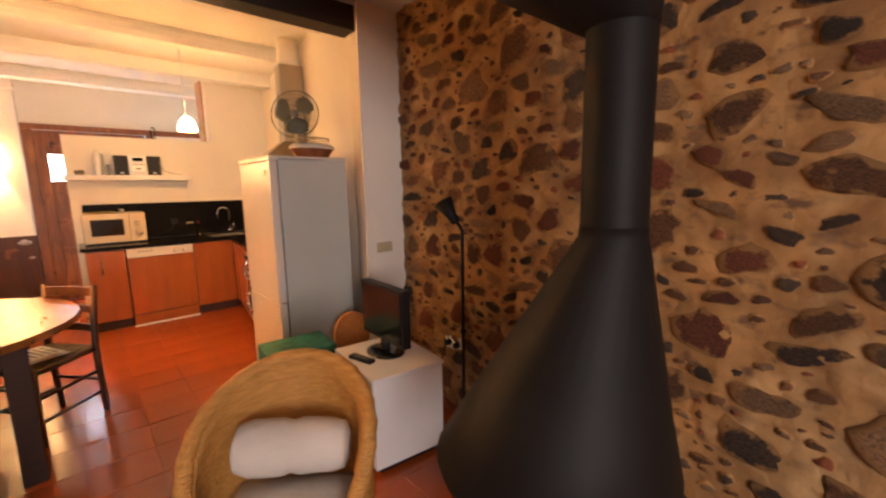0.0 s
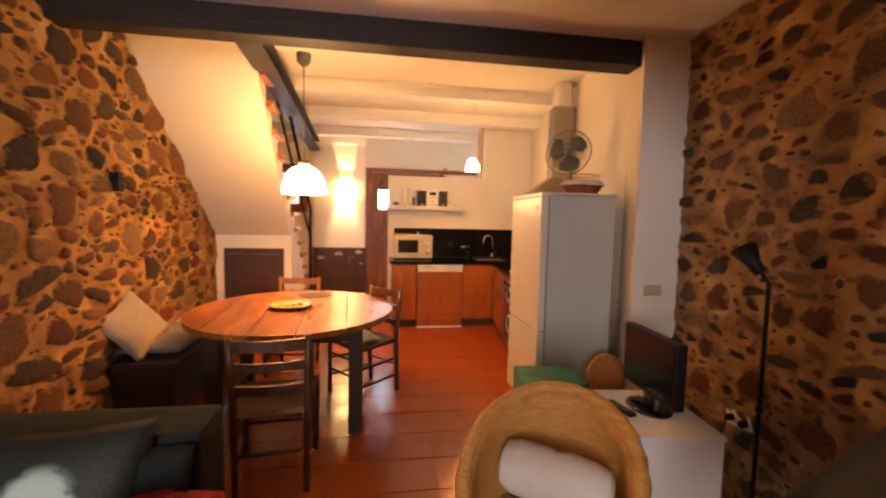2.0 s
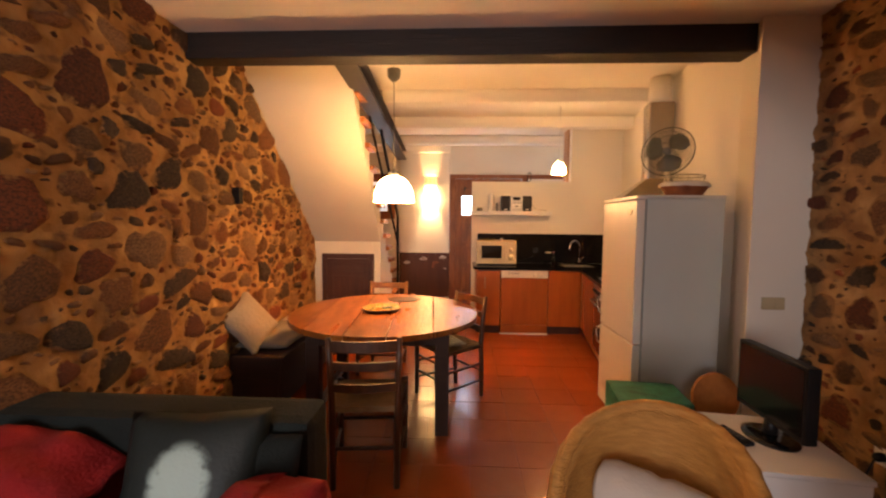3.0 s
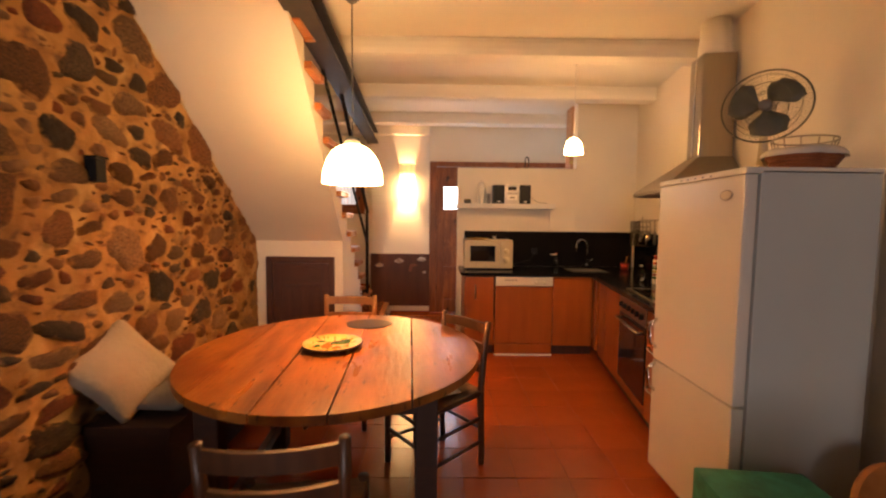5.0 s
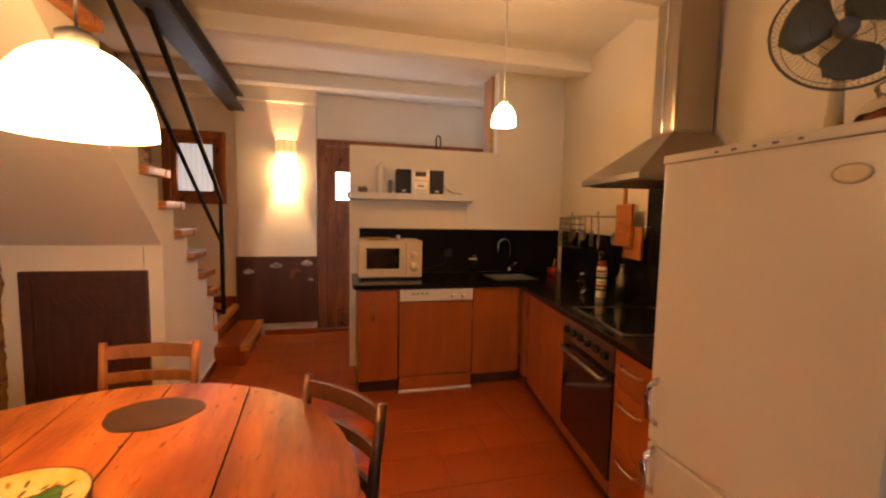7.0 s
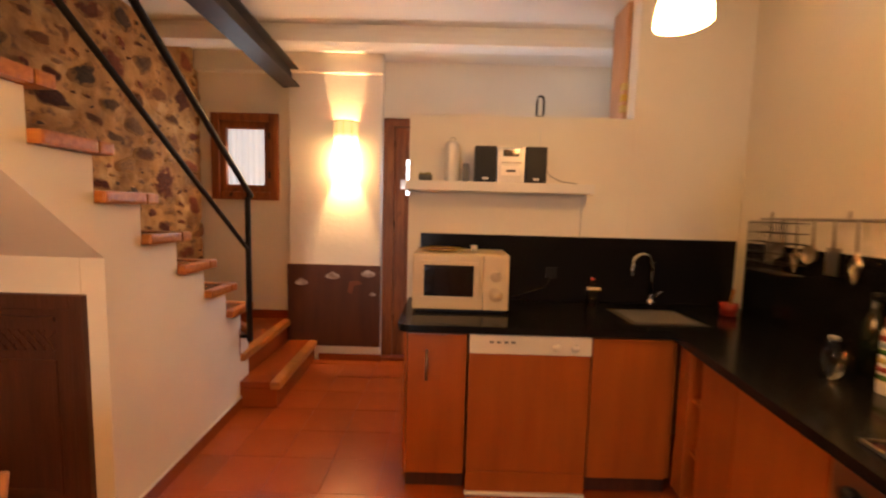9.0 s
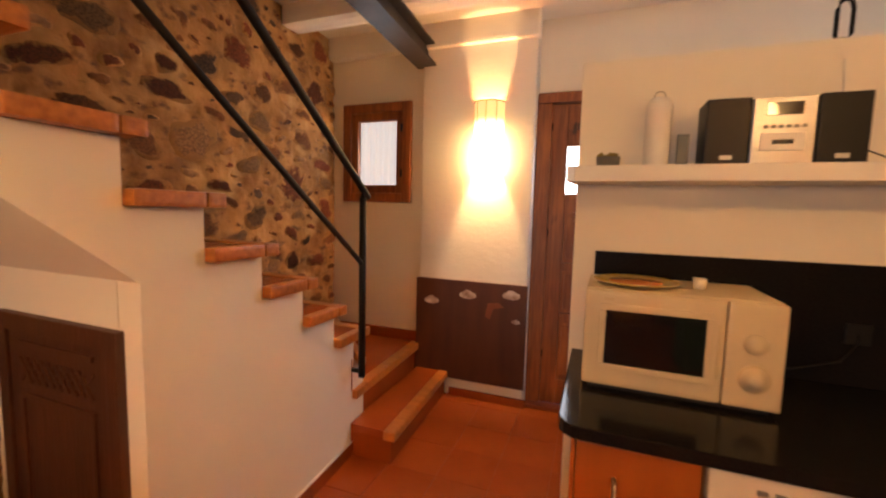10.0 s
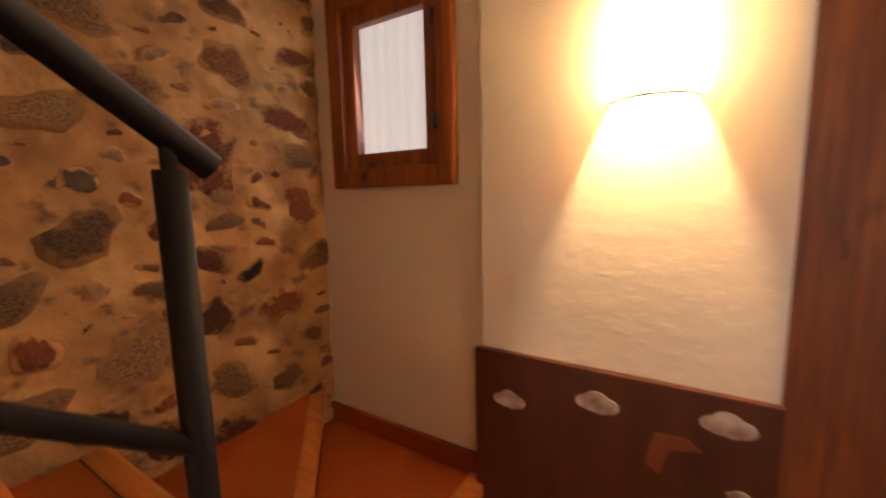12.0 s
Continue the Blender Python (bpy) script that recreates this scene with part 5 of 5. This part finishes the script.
# ---- living corner ----
sf = thing("sofa", pose(-0.17, 1.72, 0), "dark green two-seat sofa with red throws", "sofa")
pbox("base", (-0.58, -0.42, 0.05), (0.55, 0.36, 0.30), SOFA_GREEN, sf, 0.03)
pbox("seat_cushion", (-0.46, -0.45, 0.30), (0.42, 0.20, 0.43), SOFA_GREEN, sf, 0.05)
pbox("backrest", (-0.58, 0.19, 0.28), (0.57, 0.40, 0.77), SOFA_GREEN, sf, 0.05)
pbox("arm", (-0.60, -0.43, 0.20), (-0.46, 0.25, 0.60), SOFA_GREEN, sf, 0.05)
pbox("arm", (0.42, -0.43, 0.20), (0.57, 0.25, 0.58), SOFA_GREEN, sf, 0.05)
for x in (-0.5, 0.5):
    for y in (-0.36, 0.32):
        plathe("foot", [(0.025, 0), (0.03, 0.06)], BENCH_WOOD, sf, m=pose(x, y, 0))


def throw(m, w, d, drop, label, seed):
    """A cloth over a ridge: w across, d along, falling on both sides."""
    e = thing("red_throw", m, label, "throw", "red throws")
    bm = bmesh.new()
    n, k = 28, 24
    g = []
    for i in range(n + 1):
        row = []
        for j in range(k + 1):
            s = (2 * i / n - 1) * (w / 2 + drop)
            y = (j / k - 0.5) * d
            over = max(abs(s) - w / 2, 0)
            x = max(min(s, w / 2), -w / 2) + math.copysign(0.03 * over, s)
            z = -over * 0.95 - 0.03 * (abs(s) / (w / 2 + drop)) ** 2 - 0.11 * (2 * y / d) ** 2
            p = Vector((x * 3 + seed, y * 3, z * 3))
            bump = 0.10 * noise.noise(p * 1.1) + 0.045 * noise.noise(p * 2.7) + 0.012 * math.sin(y * 26 + seed + 9 * x)
            row.append(bm.verts.new((x + bump * math.copysign(0.6, s), y, z + abs(bump) * 0.7)))
        g.append(row)
    for i in range(n):
        for j in range(k):
            bm.faces.new((g[i][j], g[i + 1][j], g[i + 1][j + 1], g[i][j + 1]))
    ob = part("cloth", bm, RED_THROW, e, smooth=True)
    so = ob.modifiers.new("thick", "SOLIDIFY")
    so.thickness = 0.012
    return e


throw(pose(-0.50, 1.79, 0.725, 0, 0, 90), 0.24, 0.62, 0.34, "red woven throw heaped on the sofa seat", 1.0)
throw(pose(0.36, 1.62, 0.68), 0.24, 0.55, 0.22, "red woven throw over the sofa arm", 4.0)
# The pale blurred patch is daylight on the satin, painted into the base colour
patch = DAYLIT_CUSHION = material("satin_cushion_painted_daylight", (0.007, 0.013, 0.011), 0.6, second=(0.012, 0.02, 0.018), scale=3, bump=0.2, bump_scale=80)
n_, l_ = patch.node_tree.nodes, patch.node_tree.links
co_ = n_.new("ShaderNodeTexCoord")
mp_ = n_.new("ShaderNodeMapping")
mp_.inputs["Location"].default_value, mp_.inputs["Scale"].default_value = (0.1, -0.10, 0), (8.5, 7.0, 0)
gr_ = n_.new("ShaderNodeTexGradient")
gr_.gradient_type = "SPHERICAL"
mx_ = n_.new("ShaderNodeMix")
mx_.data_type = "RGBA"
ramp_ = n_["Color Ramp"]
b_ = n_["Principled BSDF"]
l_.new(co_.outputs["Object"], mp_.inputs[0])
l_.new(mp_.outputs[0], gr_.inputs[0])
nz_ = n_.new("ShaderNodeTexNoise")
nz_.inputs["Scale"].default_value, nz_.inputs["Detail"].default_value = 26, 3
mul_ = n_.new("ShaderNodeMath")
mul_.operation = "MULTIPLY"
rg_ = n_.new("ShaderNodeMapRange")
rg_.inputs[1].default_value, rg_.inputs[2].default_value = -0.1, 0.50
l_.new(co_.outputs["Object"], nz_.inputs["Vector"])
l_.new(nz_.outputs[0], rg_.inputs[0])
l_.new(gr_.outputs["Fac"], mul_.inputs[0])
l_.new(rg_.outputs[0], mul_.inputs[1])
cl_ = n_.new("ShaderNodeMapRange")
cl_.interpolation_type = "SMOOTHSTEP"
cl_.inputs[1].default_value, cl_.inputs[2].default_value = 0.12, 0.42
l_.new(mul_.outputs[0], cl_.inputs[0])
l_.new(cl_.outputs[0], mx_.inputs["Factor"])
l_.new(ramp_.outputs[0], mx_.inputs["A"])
# colour of the painted daylight patch
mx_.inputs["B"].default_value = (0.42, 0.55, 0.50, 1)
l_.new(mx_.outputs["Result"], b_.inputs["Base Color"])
cu = cushion(pose(0.07, 1.80, 0.615, 66, 0, 8), 0.44, 0.44, 0.16, DAYLIT_CUSHION, "dark green satin cushion with daylight painted as a pale patch", group="sofa cushions")
cushion(pose(0.22, 1.86, 0.57, 78, 0, -6), 0.34, 0.36, 0.13, SOFA_GREEN, "dark green cushion against the sofa back", group="sofa cushions")

# wicker armchair
ac = thing("wicker_armchair", pose(1.47, 1.80, 0, 0, 0, -36), "honey wicker tub armchair with white cushions", "armchair")


def tub(inner):
    bm = bmesh.new()
    n, k = 40, 12
    g = []
    for i in range(n + 1):
        u = i / n
        a = radians(-40 + 260 * u)
        top = 0.42 + 0.36 * max(math.sin(math.pi * u), 0) ** 0.65
        col = []
        for j in range(k + 1):
            v = j / k
            r = 0.225 + 0.045 * v ** 0.7 + 0.02 * math.sin(math.pi * v) - (0.035 if inner else 0)
            z = 0.10 + (top - 0.10) * v
            rip = 0.0025 * (1 if (i + j) % 2 else -1)
            col.append(bm.verts.new(((r + rip) * math.cos(a), (r + rip) * math.sin(a) * 1.0 + 0.05 * v * max(math.sin(a), 0), z)))
        g.append(col)
    for i in range(n):
        for j in range(k):
            bm.faces.new((g[i][j], g[i + 1][j], g[i + 1][j + 1], g[i][j + 1]))
    return bm, [c[-1].co.copy() for c in g], [c[0].co.copy() for c in g]


bm, rim, foot = tub(False)
o = part("outer_shell", bm, WICKER, ac, smooth=True)
so = o.modifiers.new("thick", "SOLIDIFY")
so.thickness = 0.03
rimp = [p * 1.0 for p in rim]
ptube("rim", [foot[0]] + [rim[0] * 0.6 + foot[0] * 0.4] + rimp + [rim[-1] * 0.6 + foot[-1] * 0.4] + [foot[-1]], 0.026, WICKER, ac, "thick woven wicker rim", segs=10)
plathe("seat_base", [(0.225, 0.10), (0.235, 0.31), (0.001, 0.32)], WICKER, ac)
for a in (40, 140, 220, 320):
    plathe("foot", [(0.02, 0), (0.022, 0.12)], WICKER, ac, m=pose(0.18 * math.cos(radians(a)), 0.18 * math.sin(radians(a)), 0))
cushion(pose(1.45, 1.77, 0.375, 0, 0, -36), 0.44, 0.44, 0.12, LINEN, "white linen seat pad in the wicker armchair", group="armchair cushions")
cu2 = thing("bolster_cushion", pose(1.535, 1.885, 0.545, 0, 92, -36) @ Matrix.Diagonal((0.88, 0.88, 0.95, 1)), "white linen bolster leaning in the wicker armchair", "cushion", "armchair cushions")
bm = bmesh.new()
prof = [(0.001, -0.20), (0.05, -0.20), (0.085, -0.185), (0.10, -0.14), (0.105, 0.0), (0.10, 0.14), (0.085, 0.185), (0.05, 0.20), (0.001, 0.20)]
fine = []
for (r0, z0), (r1, z1) in zip(prof, prof[1:]):
    fine += [(r0 + (r1 - r0) * q / 4, z0 + (z1 - z0) * q / 4) for q in range(4)]
lathe(bm, fine + [prof[-1]], 28)
for v in bm.verts:
    d = Vector((v.co.x, v.co.y, 0))
    f = 1 + 0.10 * noise.noise(Vector((v.co.x * 9, v.co.y * 9, v.co.z * 6))) - (0.12 if abs(v.co.z) < 0.012 else 0)
    v.co.x, v.co.y = v.co.x * f, v.co.y * f
part("cover", bm, LINEN, cu2, smooth=True)

# white cabinet with television
cab = thing("television_cabinet", pose(2.03, 2.17, 0, 0, 0, -7), "white open-fronted cabinet under the television", "cabinet")
for a, b in (((0, 0, 0.03), (0.40, 0.018, 0.482)), ((0, 0.482, 0.03), (0.40, 0.50, 0.482)), ((0, 0, 0.483), (0.41, 0.50, 0.502)), ((0.0, 0.0185, 0.03), (0.39, 0.4815, 0.05)), ((0.382, 0.0185, 0.051), (0.398, 0.4815, 0.482)), ((0.01, 0.0185, 0.25), (0.38, 0.4815, 0.266))):
    pbox("panel", a, b, WHITE_PAINT, cab, 0.002)
pbox("plinth", (0.03, 0.02, 0.0), (0.38, 0.48, 0.03), BLACK_PLASTIC, cab, 0.0)
for k in range(7):
    bkx = thing("magazine", Matrix.Translation((2.03, 2.17, 0)) @ pose(0, 0, 0, 0, 0, -7) @ pose(0.04 + 0.004 * (k % 3), 0.06, 0.051 + 0.012 * k), "thin magazine lying in the white cabinet", "magazine", "magazines in the cabinet")
    pbox("pages", (0, 0, 0), (0.21, 0.28, 0.010), (WHITE_PAINT, RED, GREY_PLASTIC, YELLOW)[k % 4], bkx, 0.001)
tv = thing("television", pose(2.28, 2.43, 0.502, 0, 0, -3), "black flat television on a round stand", "television")
bz = pbox("bezel", (-0.02, -0.215, 0.075), (0.03, 0.215, 0.385), BLACK_PLASTIC, tv, 0.008)
pbox("screen", (-0.0225, -0.198, 0.10), (-0.0195, 0.198, 0.37), SCREEN, tv, 0.0, "dark glossy screen")
pbox("back", (0.03, -0.15, 0.12), (0.065, 0.15, 0.34), BLACK_PLASTIC, tv, 0.01)
plathe("neck", [(0.03, 0.01), (0.025, 0.09)], BLACK_PLASTIC, tv)
bm = bmesh.new()
lathe(bm, [(0.125, 0), (0.125, 0.008), (0.10, 0.016), (0.03, 0.022)], 32)
bmesh.ops.scale(bm, vec=(0.8, 1, 1), verts=bm.verts[:])
part("stand", bm, BLACK_GLASS, tv, "glossy round stand", smooth=True)
rc = thing("remote_control", pose(2.12, 2.42, 0.502, 0, 0, 12), "slim black remote control on the cabinet", "remote control")
pbox("case", (-0.022, -0.08, 0), (0.022, 0.08, 0.018), BLACK_PLASTIC, rc, 0.005)
for k in range(5):
    for j in range(3):
        pbox("button", (-0.014 + 0.011 * j, -0.05 + 0.022 * k, 0.018), (-0.006 + 0.011 * j, -0.04 + 0.022 * k, 0.0195), GREY_PLASTIC, rc, 0.0)
# green box and round board by the fridge
gb = thing("green_box", pose(1.80, 2.90, 0, 0, 0, -6), "box covered with dark green cloth", "box")
pbox("box", (0, 0, 0), (0.40, 0.31, 0.45), GREEN_BOX, gb, 0.015)
rb = thing("round_board", pose(2.40, 2.93, 0.0, -10, 0, 5), "round pine board leaning on the wall pier", "board")
pbox("stand_board", (-0.10, -0.01, 0), (0.10, 0.01, 0.40), PINE, rb, 0.004)
bm = bmesh.new()
lathe(bm, [(0.14, -0.012), (0.145, 0), (0.14, 0.012)], 32)
part("disc", bm, PINE, rb, m=pose(0, 0, 0.44, 90, 0, 0))
# switch plate and sockets
sw = thing("light_switch", pose(2.66, 2.975, 1.0), "cream double light switch on the pier", "switch")
pbox("plate", (-0.06, -0.012, -0.035), (0.06, 0.004, 0.035), SWITCH_CREAM, sw, 0.004)
for x in (-0.05, 0.005):
    pbox("rocker", (x, -0.016, -0.025), (x + 0.045, -0.012, 0.025), SWITCH_CREAM, sw, 0.002)
so_ = thing("wall_socket", pose(stone_x(2.4) - 0.012, 2.4, 0.42), "white wall socket with black plugs", "socket")
pbox("plate", (0, -0.08, -0.04), (0.012, 0.08, 0.04), WHITE_PAINT, so_, 0.003)
for y in (-0.04, 0.04):
    plathe("plug", [(0.02, 0), (0.018, 0.03), (0.008, 0.04)], BLACK_PLASTIC, so_, m=pose(0, y, 0, 0, -90, 0))
ptube("cable", [(-0.03, 0.04, 0), (-0.05, 0.06, -0.1), (-0.02, 0.10, -0.3), (-0.05, 0.0, -0.40)], 0.004, BLACK_PLASTIC, so_)
# floor lamp
fl = thing("floor_lamp", pose(2.585, 2.12, 0), "slender black floor lamp with cone shade", "floor lamp")
plathe("base", [(0.12, 0), (0.12, 0.015), (0.02, 0.025)], BLACK_IRON, fl)
ptube("pole", [(0, 0, 0.02), (0, 0, 1.18), (-0.015, 0.02, 1.22)], 0.009, BLACK_IRON, fl)
plathe("shade", [(0.022, 0.0), (0.028, 0.05), (0.055, 0.13), (0.053, 0.13), (0.024, 0.05), (0.018, 0.004)], BLACK_IRON, fl, m=pose(-0.015, 0.03, 1.22, -35, -10, 0))
plathe("joint", [(0.012, -0.012), (0.016, 0), (0.012, 0.012)], BLACK_IRON, fl, m=pose(0, 0, 0.62))
# fireplace hood
fh = thing("fireplace_hood", pose(2.12, 1.08, 0), "black iron fireplace hood with straight flue", "fireplace")
def skew(bm, rings, segs=32):
    rr = [[bm.verts.new((cx + r * math.cos(2 * math.pi * k / segs), cy + r * math.sin(2 * math.pi * k / segs), z)) for k in range(segs)] for cx, cy, r, z in rings]
    for a, b in zip(rr, rr[1:]):
        for k in range(segs):
            bm.faces.new((a[k], a[(k + 1) % segs], b[(k + 1) % segs], b[k]))
bm = bmesh.new()
skew(bm, [(-0.11, 0.10, 0.315, 0.62), (-0.11, 0.10, 0.33, 0.66), (-0.085, 0.075, 0.265, 0.82), (0, 0, 0.088, 1.27), (0, 0, 0.085, 1.30)])
o = part("hood", bm, BLACK_IRON, fh, smooth=True)
so = o.modifiers.new("thick", "SOLIDIFY")
so.thickness = 0.006
bm = bmesh.new()
skew(bm, [(0, 0, 0.084, 1.28), (0, 0, 0.084, 2.66)])
part("flue", bm, BLACK_IRON, fh, smooth=True)
bm = bmesh.new()
skew(bm, [(0, 0, 0.086, 1.78), (-0.15, 0.13, 0.28, 1.98), (-0.42, 0.36, 0.62, 2.30), (-0.42, 0.36, 0.63, 2.66)])
part("upper_canopy", bm, BLACK_IRON, fh, smooth=True)
plathe("hearth", [(0.27, 0), (0.28, 0.28), (0.25, 0.30), (0.24, 0.10), (0.001, 0.10)], BLACK_IRON, fh, m=pose(-0.05, 0.04, 0))
for a in (60, 180, 300):
    ptube("hood_strut", [(-0.08 + 0.26 * math.cos(radians(a)), 0.07 + 0.26 * math.sin(radians(a)), 0.27), (-0.10 + 0.28 * math.cos(radians(a)), 0.09 + 0.28 * math.sin(radians(a)), 0.65)], 0.012, BLACK_IRON, fh)
# black candle holder on the left stone wall
ch = thing("wall_hook_box", pose(left_x(3.62) + 0.03, 3.62, 1.62) @ Matrix.Scale(0.6, 4), "small dark iron box on the stone wall", "wall box")
pbox("box", (-0.03, -0.05, -0.09), (0.06, 0.05, 0.09), BLACK_IRON, ch, 0.006)
pbox("lid", (-0.03, -0.06, 0.091), (0.07, 0.06, 0.11), BLACK_IRON, ch, 0.004)

# ---- stones of the rough walls ----
def stone_mesh(seed):
    rng = random.Random(seed)
    bm = bmesh.new()
    lay_ = bm.verts.layers.float.new("rim")
    segs = 14
    ph = [rng.uniform(0, 6.28) for _ in range(3)]
    off = [1 + 0.13 * math.sin(4 * math.pi * k / segs + ph[0]) + 0.13 * math.sin(6 * math.pi * k / segs + ph[1]) + 0.06 * math.sin(10 * math.pi * k / segs + ph[2]) + rng.uniform(-0.07, 0.07) for k in range(segs)]
    power = rng.uniform(0.62, 1.0)
    rings = []
    for rr, h in ((1.0, -0.25), (0.92, 0.34), (0.74, 0.78), (0.40, 0.95)):
        ring = []
        for k in range(segs):
            a = 2 * math.pi * k / segs
            ca, sa = math.cos(a), math.sin(a)
            q = 1 + (off[k] - 1) * (0.4 + 0.6 * rr)
            x = math.copysign(abs(ca) ** power, ca) * q * rr
            z = math.copysign(abs(sa) ** power, sa) * q * rr
            v = bm.verts.new((x, z, h * (1 + rng.uniform(-0.16, 0.16))))
            v[lay_] = rr
            ring.append(v)
        rings.append(ring)
    for a, b in zip(rings, rings[1:]):
        for k in range(segs):
            bm.faces.new((a[k], a[(k + 1) % segs], b[(k + 1) % segs], b[k]))
    top = bm.verts.new((rng.uniform(-0.15, 0.15), rng.uniform(-0.15, 0.15), 1.0))
    for k in range(segs):
        bm.faces.new((rings[-1][k], rings[-1][(k + 1) % segs], top))
    return bm


def stone_data(mats, smear=0.0):
    out = []
    for mat in mats:
        row = []
        for s in range(7):
            bm = stone_mesh(s * 17 + len(out) * 101)
            bmesh.ops.recalc_face_normals(bm, faces=bm.faces[:])
            me = bpy.data.meshes.new("stone")
            bm.to_mesh(me)
            bm.free()
            me.materials.append(mat)
            if smear:
                for d in me.attributes["rim"].data:
                    d.value += smear
            for p in me.polygons:
                p.use_smooth = True
            row.append(me)
        out.append(row)
    return out


SD = stone_data(STONES)
SMEARED = stone_data(STONES, 0.24)
WORN = stone_data(STONES, 0.19)


def lay(wall, to_world, u0, u1, v0, v1, near0, near1, size, gap, seed, limit, keep=lambda u, v: True, depth=0.021, mix=(6, 3, 2, 3), data=SD):
    """Lays stones on a wall in rough courses, larger ones first; those between near0 and near1 are parts of the wall, the rest one mesh."""
    rng = random.Random(seed)
    placed = []
    cells = {}
    def clear(u, v, a, b):
        cu, cv = int(u / 0.3), int(v / 0.3)
        for i in range(cu - 2, cu + 3):
            for j in range(cv - 2, cv + 3):
                for (pu, pv, pa, pb) in cells.get((i, j), ()):
                    du, dv = abs(u - pu) / (a + pa + gap), abs(v - pv) / (b + pb + gap)
                    if du ** 2.6 + dv ** 2.6 < 1:
                        return False
        return True
    for scale, tries in ((1.25, 300), (1.0, 1400), (0.72, 2400), (0.5, 4500), (0.34, 7000), (0.24, 8000)):
        tries = int(tries * (u1 - u0) * (v1 - v0) / 10)
        for _ in range(tries):
            u, v = rng.uniform(u0, u1), rng.uniform(v0, v1)
            a = size * scale * rng.uniform(0.75, 1.35)
            b = a * rng.uniform(0.32, 0.95)
            if v - b < v0 or v + b > v1 or not keep(u, v) or not clear(u, v, a, b):
                continue
            cells.setdefault((int(u / 0.3), int(v / 0.3)), []).append((u, v, a, b))
            placed.append((u, v, a, b, rng.choices(range(4), mix)[0], rng.randrange(7), rng.uniform(-22, 22)))
    near = sorted((p for p in placed if near0 <= p[0] <= near1), key=lambda p: -p[2])[:limit]
    chosen = set(p[:2] for p in near)
    rest = bmesh.new()
    tmp = {}
    for u, v, a, b, c, s, tilt in placed:
        m = to_world(u, v) @ pose(0, 0, 0, 0, 0, tilt) @ Matrix.Diagonal((a, b, depth * min(a / size + 0.35, 1.2), 1))
        if (u, v) in chosen:
            o = new("stone", data[c][s])
            o.parent = wall
            o.matrix_basis = m
        else:
            tmp.setdefault(c, []).append((s, m))
    for c, items in tmp.items():
        verts, faces, rims = [], [], []
        for s, m in items:
            me = data[c][s]
            rims += [d.value for d in me.attributes["rim"].data]
            base = len(verts)
            verts += [tuple(m @ vv.co) for vv in me.vertices]
            faces += [[base + i for i in p.vertices] for p in me.polygons]
        me = bpy.data.meshes.new("small_stones")
        me.from_pydata(verts, [], faces)
        me.materials.append(STONES[c])
        me.attributes.new("rim", "FLOAT", "POINT").data.foreach_set("value", rims)
        for p in me.polygons:
            p.use_smooth = True
        o = new("small_stones", me)
        o.parent = wall
        tagged(o, "small stones set in the mortar", kind="stuff")


def left_pose(u, v):
    return Matrix.Translation((left_x(u), u, v)) @ Matrix(((0, 0, 1, 0), (1, 0, 0, 0), (0, 1, 0, 0), (0, 0, 0, 1)))


def right_pose(u, v):
    return Matrix.Translation((stone_x(u), u, v)) @ Matrix(((0, 0, -1, 0), (1, 0, 0, 0), (0, 1, 0, 0), (0, 0, 0, 1)))


def left_ok(u, v):
    soffit = 1.20 + (5.54 - u) * SLOPE
    if 4.0 < u < 6.9:
        stair = 1.785 - (u - 5.0) * 0.72 + 0.1
        return v < soffit - 0.05 and u < 5.5 or v > stair + 0.1
    if u >= 6.9:
        return v > 0.4
    return True


lay(wall_left, left_pose, -2.0, 5.0, 0.03, 2.75, 1.4, 4.9, 0.10, 0.004, 5, 200, left_ok, 0.026)
lay(wall_left, left_pose, 5.0, 7.7, 0.03, 2.75, 5.0, 7.7, 0.098, 0.022, 6, 95, left_ok, 0.018, (6, 1, 4, 5), SMEARED)
lay(wall_right_stone, right_pose, -2.0, 2.93, 0.03, 2.63, 0.3, 2.93, 0.072, 0.009, 9, 295, mix=(7, 3, 3, 4), data=WORN)

# ---- floor tiles ----
TS, GAP = 0.29, 0.003
bm = bmesh.new()
box(bm, (0, 0, -0.012), (TS - GAP, TS - GAP, 0.0))
bmesh.ops.bevel(bm, geom=[e for e in bm.edges], offset=0.001, segments=1, affect="EDGES")
tile_me = bpy.data.meshes.new("tile")
bm.to_mesh(tile_me)
bm.free()
tile_me.materials.append(TILE)
rng = random.Random(3)
verts, faces = [], []
for i in range(-5, 13):
    for j in range(-8, 29):
        x, y = 0.10 + i * TS, 0.05 + j * TS
        z = rng.uniform(-0.0012, 0.0008)
        if x < -1.2 or x > 3.4 or y > 7.9:
            continue
        hidden = (x > right_x(y) + 0.05) or (x < -0.35 and y > 5.6)
        if y > 2.5 and not hidden:
            o = new("tile", tile_me)
            o.parent = floor
            o.location = (x, y, z)
            o.rotation_euler = (rng.uniform(-0.002, 0.002), rng.uniform(-0.002, 0.002), 0)
        elif not hidden:
            base = len(verts)
            verts += [(x + v.co.x, y + v.co.y, z + v.co.z) for v in tile_me.vertices]
            faces += [[base + q for q in p.vertices] for p in tile_me.polygons]
me = bpy.data.meshes.new("tiles_by_the_sofa")
me.from_pydata(verts, [], faces)
me.materials.append(TILE)
o = new("more_tiles", me)
o.parent = floor
tagged(o, "terracotta floor tiles", kind="stuff")
